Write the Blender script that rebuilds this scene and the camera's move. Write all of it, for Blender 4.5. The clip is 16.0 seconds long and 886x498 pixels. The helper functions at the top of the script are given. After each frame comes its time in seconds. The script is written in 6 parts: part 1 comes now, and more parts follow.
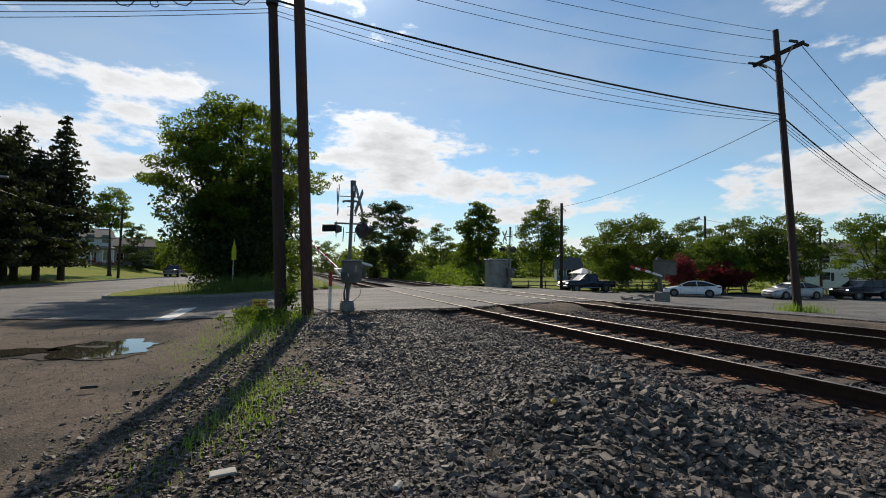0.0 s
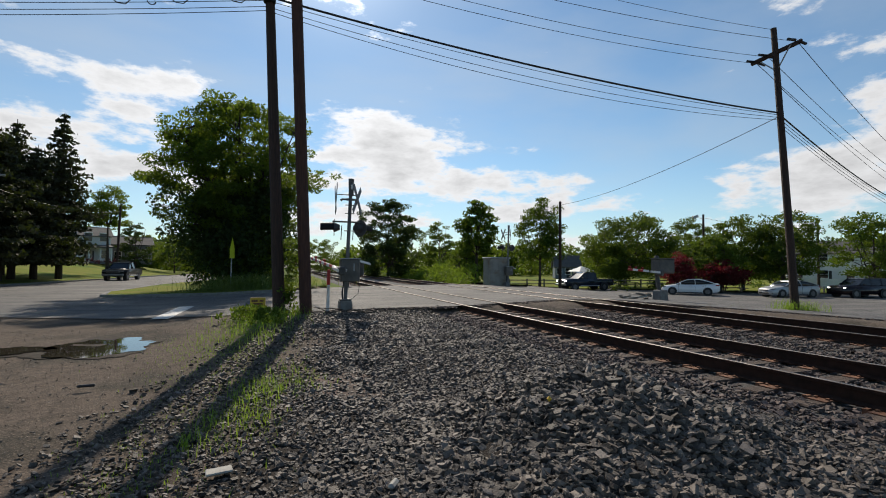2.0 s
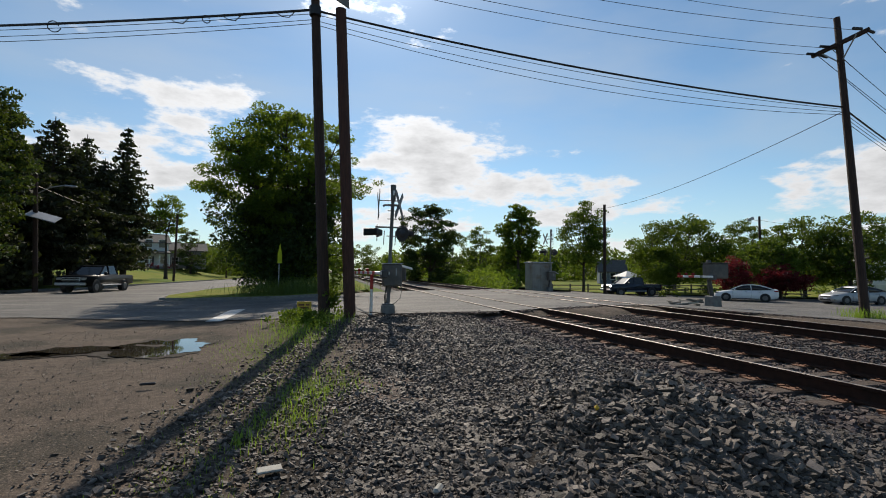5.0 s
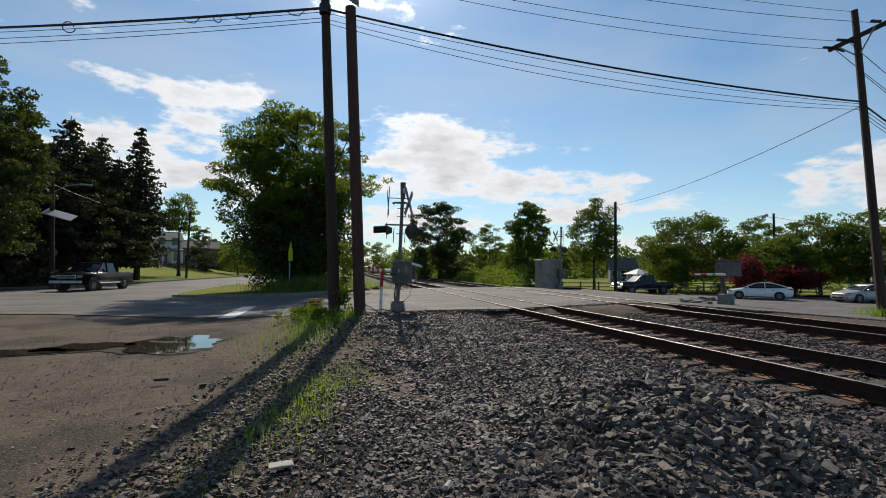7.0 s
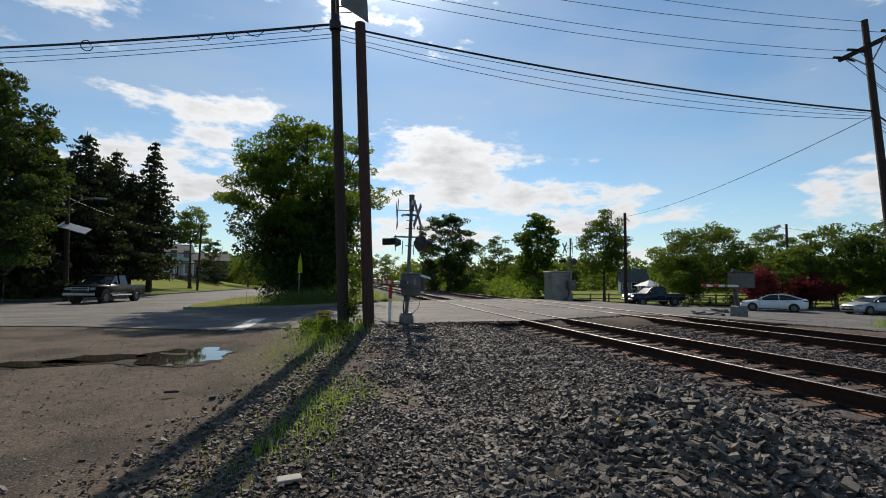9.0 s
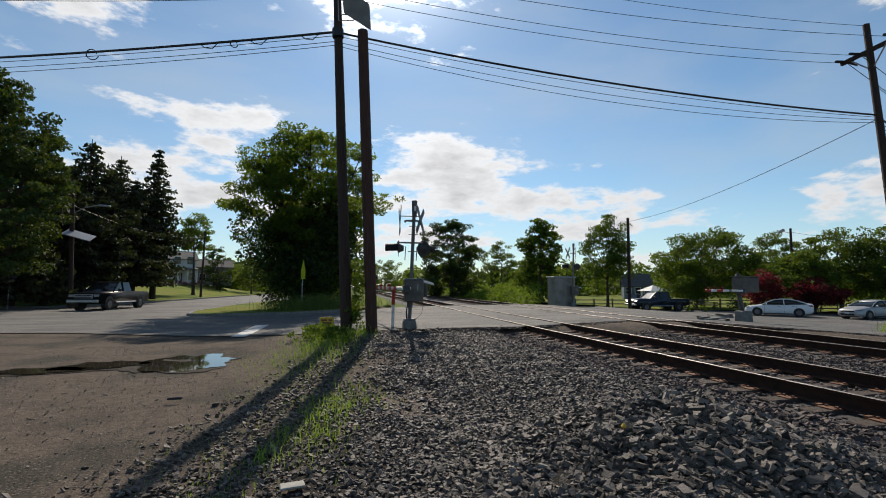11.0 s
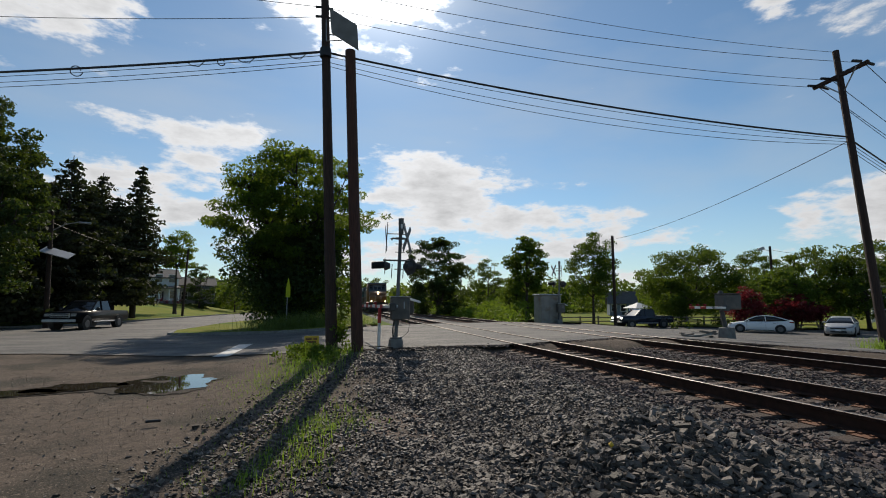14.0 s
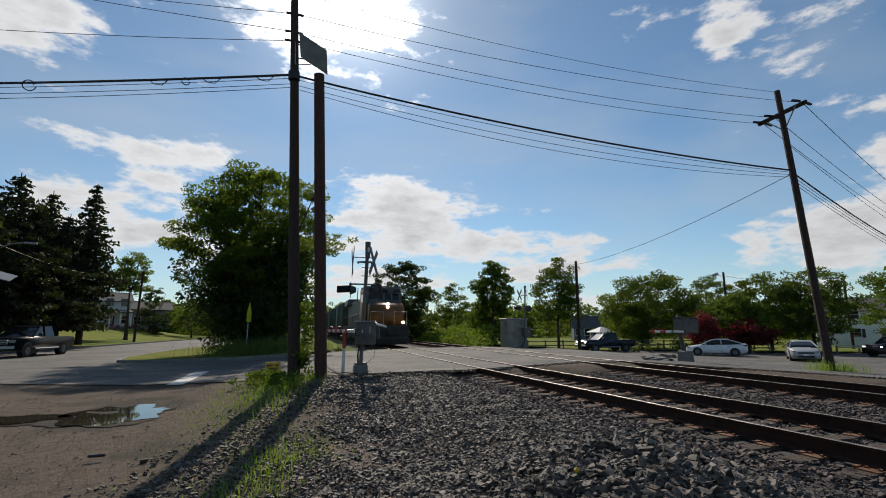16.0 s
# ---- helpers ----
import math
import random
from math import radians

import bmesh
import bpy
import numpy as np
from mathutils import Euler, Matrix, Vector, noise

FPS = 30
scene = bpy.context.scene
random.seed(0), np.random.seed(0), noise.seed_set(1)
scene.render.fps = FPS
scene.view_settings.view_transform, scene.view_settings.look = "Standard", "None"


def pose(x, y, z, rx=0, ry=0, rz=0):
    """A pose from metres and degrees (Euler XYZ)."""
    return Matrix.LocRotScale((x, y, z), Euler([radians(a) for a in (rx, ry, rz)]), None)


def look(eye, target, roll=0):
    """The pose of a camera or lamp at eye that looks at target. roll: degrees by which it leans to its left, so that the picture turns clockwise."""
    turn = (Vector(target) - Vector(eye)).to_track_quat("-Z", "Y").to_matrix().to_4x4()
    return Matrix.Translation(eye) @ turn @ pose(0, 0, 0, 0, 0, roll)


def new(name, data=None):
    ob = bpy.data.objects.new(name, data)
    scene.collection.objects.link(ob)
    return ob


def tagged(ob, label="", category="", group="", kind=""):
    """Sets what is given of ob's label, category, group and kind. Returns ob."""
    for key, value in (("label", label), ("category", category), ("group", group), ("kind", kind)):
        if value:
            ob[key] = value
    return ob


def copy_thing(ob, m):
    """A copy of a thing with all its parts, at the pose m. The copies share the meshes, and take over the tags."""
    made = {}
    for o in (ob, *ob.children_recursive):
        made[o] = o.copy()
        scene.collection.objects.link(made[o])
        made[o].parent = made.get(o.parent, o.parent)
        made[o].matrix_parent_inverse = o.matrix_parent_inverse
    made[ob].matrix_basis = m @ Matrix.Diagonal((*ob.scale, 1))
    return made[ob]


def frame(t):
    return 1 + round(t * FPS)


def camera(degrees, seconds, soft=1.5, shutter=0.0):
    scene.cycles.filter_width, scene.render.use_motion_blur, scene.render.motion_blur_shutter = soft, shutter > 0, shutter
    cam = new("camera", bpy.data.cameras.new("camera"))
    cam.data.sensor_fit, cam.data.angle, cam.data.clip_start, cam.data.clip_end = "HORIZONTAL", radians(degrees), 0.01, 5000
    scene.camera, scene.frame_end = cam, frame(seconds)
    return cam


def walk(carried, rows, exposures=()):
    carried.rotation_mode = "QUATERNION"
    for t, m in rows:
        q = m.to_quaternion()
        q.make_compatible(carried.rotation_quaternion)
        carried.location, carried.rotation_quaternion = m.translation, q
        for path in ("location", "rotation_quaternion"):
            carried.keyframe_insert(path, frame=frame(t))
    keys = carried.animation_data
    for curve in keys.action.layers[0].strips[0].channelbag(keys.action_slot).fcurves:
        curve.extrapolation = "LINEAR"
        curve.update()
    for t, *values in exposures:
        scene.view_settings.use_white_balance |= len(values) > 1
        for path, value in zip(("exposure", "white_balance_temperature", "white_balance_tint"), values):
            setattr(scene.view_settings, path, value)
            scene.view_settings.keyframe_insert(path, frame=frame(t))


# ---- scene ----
# camera: a hand-held turn on one spot, a little over rail height
EYE = (0.0, 0.0, 1.22)
TURN = [  # seconds, pitch, roll, yaw, step to the right
    (0, 2.44, -0.5, -20.49, 0), (0.5, 1.51, -0.53, -20.09, 0.008), (1, 1.22, -0.46, -20.17, 0.022),
    (1.5, 1.7, -0.48, -20.59, 0.011), (2, 2.24, -0.47, -20.64, 0.02), (2.5, 2.58, -0.46, -19.76, 0.02),
    (3, 2.7, -0.51, -18.59, 0.006), (3.5, 2.84, -0.44, -17.53, 0.004), (4, 2.92, -0.49, -16.72, 0),
    (4.5, 2.88, -0.49, -16.1, 0), (7, 2.47, -0.52, -14.46, 0), (7.5, 2.83, -0.49, -14.09, 0),
    (8, 3.19, -0.47, -13.65, 0), (8.5, 3.42, -0.44, -13.34, 0), (9, 3.92, -0.44, -13.38, 0),
    (11.5, 4.72, -0.22, -12.98, 0), (12, 4.9, -0.2, -13.01, 0), (12.5, 5.06, -0.18, -13.07, 0),
    (13, 5.28, -0.13, -13.18, 0), (13.5, 5.9, -0.1, -13.73, 0), (14, 6.79, -0.07, -14.65, 0),
    (14.5, 7.64, -0.02, -15.58, 0), (15, 8.39, -0.01, -16.6, 0), (15.5, 9.01, 0.06, -17.6, 0),
    (16, 9.74, 0.08, -18.71, 0)]
cam = camera(87.0, 16.0, soft=1.0)
walk(cam, [(t, pose(EYE[0] + s * 0.94, EYE[1] - s * 0.34, EYE[2], 90 + p, r, y)) for t, p, r, y, s in TURN],
     exposures=[(0, -0.03), (7, -0.05), (12, -0.12), (16, -0.26)])

# ---- sky, sun ----
SUN_AZ, SUN_EL = 9.0, 38.0   # degrees clockwise from the track's direction, degrees up


def way(az, el):
    a, e = radians(az), radians(el)
    return Vector((math.sin(a) * math.cos(e), math.cos(a) * math.cos(e), math.sin(e)))


CLOUDS = [  # azimuth, elevation, half width, half height (degrees), weight
    (13, 14.5, 11, 4.0, 1.0), (18, 10.5, 15, 3.0, 1.0), (29, 9.2, 12, 2.6, 0.9), (33, 7.2, 13, 2.2, 0.85), (9, 6, 12, 2.2, 0.8), (48, 4.0, 26, 1.9, 0.6),
    (-13.5, 17.5, 8.5, 3.2, 1.0), (-18, 10.5, 11, 4.5, 0.9), (-4, 8, 10, 5, 0.85), (60, 8.5, 8, 3.8, 1.1), (68, 11, 9, 6.5, 1.05),
    (-27, 28, 8, 5, 0.95), (2, 37, 15, 7, 1.05), (52, 31, 5, 6, 0.6), (44, 34, 7, 4, 0.5), (60, 27, 9, 4, 0.5), (64, 20, 8, 3, 0.55)]


def build_world():
    world = bpy.data.worlds.new("sky")
    scene.world = world
    world.use_nodes = True
    nt = world.node_tree
    nt.nodes.clear()
    N, L = nt.nodes.new, nt.links.new

    def math_node(op, a, b=None, c=None):
        n = N("ShaderNodeMath")
        n.operation = op
        for i, v in enumerate((a, b, c)):
            if v is None:
                continue
            if isinstance(v, (int, float)):
                n.inputs[i].default_value = v
            else:
                L(v, n.inputs[i])
        return n.outputs[0]

    sky = N("ShaderNodeTexSky")
    sky.sky_type = "NISHITA"
    sky.sun_disc = False
    sky.sun_elevation, sky.sun_rotation = radians(SUN_EL), radians(SUN_AZ)
    sky.air_density, sky.dust_density, sky.ozone_density = 1.0, 0.1, 3.0
    coord = N("ShaderNodeTexCoord").outputs["Generated"]
    sep = N("ShaderNodeSeparateXYZ")
    L(coord, sep.inputs[0])
    x, y, z = sep.outputs
    az = math_node("MULTIPLY", math_node("ARCTAN2", x, y), 180 / math.pi)
    el = math_node("MULTIPLY", math_node("ARCSINE", z), 180 / math.pi)
    total = None
    for a, e, w, h, g in CLOUDS:
        da = math_node("DIVIDE", math_node("SUBTRACT", az, a), w)
        de = math_node("DIVIDE", math_node("SUBTRACT", el, e), h)
        r = math_node("ADD", math_node("MULTIPLY", da, da), math_node("MULTIPLY", de, de))
        bump = math_node("MULTIPLY", math_node("EXPONENT", math_node("MULTIPLY", r, -1.0)), g)
        total = bump if total is None else math_node("MAXIMUM", total, bump)
    mp = N("ShaderNodeMapping")
    L(coord, mp.inputs[0])
    mp.inputs["Scale"].default_value = (1.0, 1.0, 2.6)
    big = N("ShaderNodeTexNoise")
    big.inputs["Scale"].default_value, big.inputs["Detail"].default_value, big.inputs["Roughness"].default_value = 9.0, 10.0, 0.6
    L(mp.outputs[0], big.inputs["Vector"])
    puff = math_node("ADD", total, math_node("MULTIPLY", math_node("SUBTRACT", big.outputs[0], 0.52), 2.3))
    ramp = N("ShaderNodeMapRange")
    ramp.interpolation_type = "SMOOTHSTEP"
    L(puff, ramp.inputs[0])
    ramp.inputs[1].default_value, ramp.inputs[2].default_value = 0.36, 0.72
    # thin high veil
    veil = N("ShaderNodeTexNoise")
    veil.inputs["Scale"].default_value, veil.inputs["Detail"].default_value = 2.2, 6.0
    m2 = N("ShaderNodeMapping")
    L(coord, m2.inputs[0])
    m2.inputs["Rotation"].default_value = (0, 0, 0.5)
    m2.inputs["Scale"].default_value = (0.6, 1.6, 3.0)
    L(m2.outputs[0], veil.inputs["Vector"])
    thin = N("ShaderNodeMapRange")
    L(veil.outputs[0], thin.inputs[0])
    thin.inputs[1].default_value, thin.inputs[2].default_value, thin.inputs[4].default_value = 0.40, 0.70, 0.5
    # thick cores are greyer below, thin rims and the parts near the sun glow
    sunv = N("ShaderNodeVectorMath")
    sunv.operation = "DOT_PRODUCT"
    L(coord, sunv.inputs[0])
    sunv.inputs[1].default_value = way(SUN_AZ - 3, SUN_EL)
    glow = math_node("POWER", math_node("MAXIMUM", sunv.outputs["Value"], 0.0), 60.0)
    glow2 = math_node("POWER", math_node("MAXIMUM", sunv.outputs["Value"], 0.0), 8.0)
    core = N("ShaderNodeMapRange")
    L(puff, core.inputs[0])
    core.inputs[1].default_value, core.inputs[2].default_value = 0.6, 1.25
    core.inputs[3].default_value, core.inputs[4].default_value = 1.05, 0.68
    bright = math_node("MULTIPLY", core.outputs[0], math_node("ADD", 8.2, math_node("ADD", math_node("MULTIPLY", glow2, 2.5), math_node("MULTIPLY", glow, 14.0))))
    cloud = N("ShaderNodeMix")
    cloud.data_type = "RGBA"
    cloud.blend_type = "MULTIPLY"
    cloud.inputs[0].default_value = 1.0
    cloud.inputs[6].default_value = (0.98, 0.985, 1.0, 1)
    L(bright, cloud.inputs[7])
    mix1 = N("ShaderNodeMix")
    mix1.data_type = "RGBA"
    low = math_node("DIVIDE", el, 8.0)
    haze = math_node("MULTIPLY", math_node("EXPONENT", math_node("MULTIPLY", math_node("MULTIPLY", low, low), -1.0)), 0.6)
    # the thin veil scatters light forwards, so it shows towards the sun and fades away from it
    ahead = math_node("MULTIPLY_ADD", math_node("POWER", math_node("MAXIMUM", sunv.outputs["Value"], 0.0), 2.0), 0.7, 0.3)
    L(math_node("MULTIPLY", math_node("MAXIMUM", thin.outputs[0], haze), ahead), mix1.inputs[0])
    tint = N("ShaderNodeMix")
    tint.data_type = "RGBA"
    tint.blend_type = "MULTIPLY"
    tint.inputs[0].default_value = 1.0
    L(sky.outputs[0], tint.inputs[6])
    tint.inputs[7].default_value = (0.97, 1.10, 1.08, 1)
    L(tint.outputs[2], mix1.inputs[6])
    mix1.inputs[7].default_value = (5.6, 6.2, 6.7, 1)
    mix2 = N("ShaderNodeMix")
    mix2.data_type = "RGBA"
    L(ramp.outputs[0], mix2.inputs[0])
    L(mix1.outputs[2], mix2.inputs[6])
    L(cloud.outputs[2], mix2.inputs[7])
    bg = N("ShaderNodeBackground")
    bg.inputs[1].default_value = 0.1
    halo = N("ShaderNodeMix")
    halo.data_type = "RGBA"
    halo.blend_type = "ADD"
    halo.inputs[0].default_value = 1.0
    L(mix2.outputs[2], halo.inputs[6])
    ring = math_node("MULTIPLY", math_node("POWER", math_node("MAXIMUM", sunv.outputs["Value"], 0.0), 140.0), 9.0)
    L(math_node("ADD", ring, math_node("MULTIPLY", glow2, 0.7)), halo.inputs[7])
    L(halo.outputs[2], bg.inputs[0])
    out = N("ShaderNodeOutputWorld")
    L(bg.outputs[0], out.inputs[0])


build_world()
sun = new("sun", bpy.data.lights.new("sun", "SUN"))
sun.data.energy, sun.data.angle, sun.data.color = 5.0, radians(0.6), (1.0, 0.89, 0.74)
sun.matrix_world = look(way(SUN_AZ, SUN_EL) * 100, (0, 0, 0))


# ---- materials ----
def mat(name, color, rough=0.8, color2=None, scale=4.0, bump=0.0, bump_scale=None, metal=0.0, detail=5.0, dirt=None,
        dirt_scale=0.6, dirt_range=(0.5, 0.65), emit=0.0, vary=0.0, through_light=0.0, through_tint=(0.30, 0.42, 0.03), spec=0.5, stretch=(1, 1, 1), island=False, speck=0.0, speck_color=(0.03, 0.03, 0.03), crack=0.0):
    m = bpy.data.materials.new(name)
    m.use_nodes = True
    nt = m.node_tree
    N, L = nt.nodes.new, nt.links.new
    b = nt.nodes["Principled BSDF"]
    b.inputs["Roughness"].default_value, b.inputs["Metallic"].default_value = rough, metal
    b.inputs["Specular IOR Level"].default_value = spec
    tc = N("ShaderNodeTexCoord")
    mp = N("ShaderNodeMapping")
    L(tc.outputs["Object"], mp.inputs[0])
    mp.inputs["Scale"].default_value = stretch

    def noise_at(s, d=detail):
        n = N("ShaderNodeTexNoise")
        n.inputs["Scale"].default_value, n.inputs["Detail"].default_value = s, d
        L(mp.outputs[0], n.inputs["Vector"])
        return n.outputs[0]

    def mix(fac, a, c):
        n = N("ShaderNodeMix")
        n.data_type = "RGBA"
        for sock, v in ((n.inputs[0], fac), (n.inputs[6], a), (n.inputs[7], c)):
            if isinstance(v, (tuple, list)):
                sock.default_value = (*v[:3], 1)
            elif isinstance(v, (int, float)):
                sock.default_value = v
            else:
                L(v, sock)
        return n.outputs[2]

    def span(v, lo, hi, a=0.0, c=1.0):
        n = N("ShaderNodeMapRange")
        L(v, n.inputs[0])
        for i, k in enumerate((lo, hi, a, c)):
            n.inputs[i + 1].default_value = k
        return n.outputs[0]

    c2 = color2 or tuple(k * 0.7 for k in color)
    col = mix(span(noise_at(scale), 0.35, 0.65), color, c2)
    if dirt:
        col = mix(span(noise_at(dirt_scale, 4.0), *dirt_range), col, dirt)
    if speck:
        col = mix(span(noise_at(speck, 2.0), 0.52, 0.68, 0.0, 0.6), col, speck_color)
        col = mix(span(noise_at(speck * 0.61, 2.0), 0.55, 0.7, 0.0, 0.5), col, tuple(min(1.0, k * 2.2) for k in color))
    if crack:
        warp = N("ShaderNodeVectorMath")
        warp.operation = "ADD"
        wn = N("ShaderNodeTexNoise")
        wn.inputs["Scale"].default_value = 1.2
        L(mp.outputs[0], wn.inputs["Vector"])
        L(mp.outputs[0], warp.inputs[0])
        L(wn.outputs["Color"], warp.inputs[1])
        vo = N("ShaderNodeTexVoronoi")
        vo.feature = "DISTANCE_TO_EDGE"
        vo.inputs["Scale"].default_value = crack
        L(warp.outputs[0], vo.inputs["Vector"])
        col = mix(span(vo.outputs["Distance"], 0.0, 0.012, 0.75, 0.0), col, (0.03, 0.028, 0.026))
    if vary:
        if island:
            rnd = N("ShaderNodeNewGeometry").outputs["Random Per Island"]
        else:
            rnd = N("ShaderNodeObjectInfo").outputs["Random"]
        hsv = N("ShaderNodeHueSaturation")
        L(span(rnd, 0, 1, 1 - vary, 1 + vary), hsv.inputs["Value"])
        L(col, hsv.inputs["Color"])
        col = hsv.outputs[0]
    L(col, b.inputs["Base Color"])
    if bump:
        bn = N("ShaderNodeBump")
        bn.inputs["Strength"].default_value, bn.inputs["Distance"].default_value = min(bump, 1.0), 0.02 if bump <= 1 else 0.02 * bump
        L(noise_at(bump_scale or scale * 3, 6.0), bn.inputs["Height"])
        L(bn.outputs[0], b.inputs["Normal"])
    if emit:
        b.inputs["Emission Color"].default_value = (*color, 1)
        b.inputs["Emission Strength"].default_value = emit
    if through_light:
        tr = N("ShaderNodeBsdfTranslucent")
        L(mix(0.65, col, through_tint), tr.inputs[0])
        ms = N("ShaderNodeMixShader")
        ms.inputs[0].default_value = through_light
        L(b.outputs[0], ms.inputs[1])
        L(tr.outputs[0], ms.inputs[2])
        L(ms.outputs[0], nt.nodes["Material Output"].inputs[0])
    return m


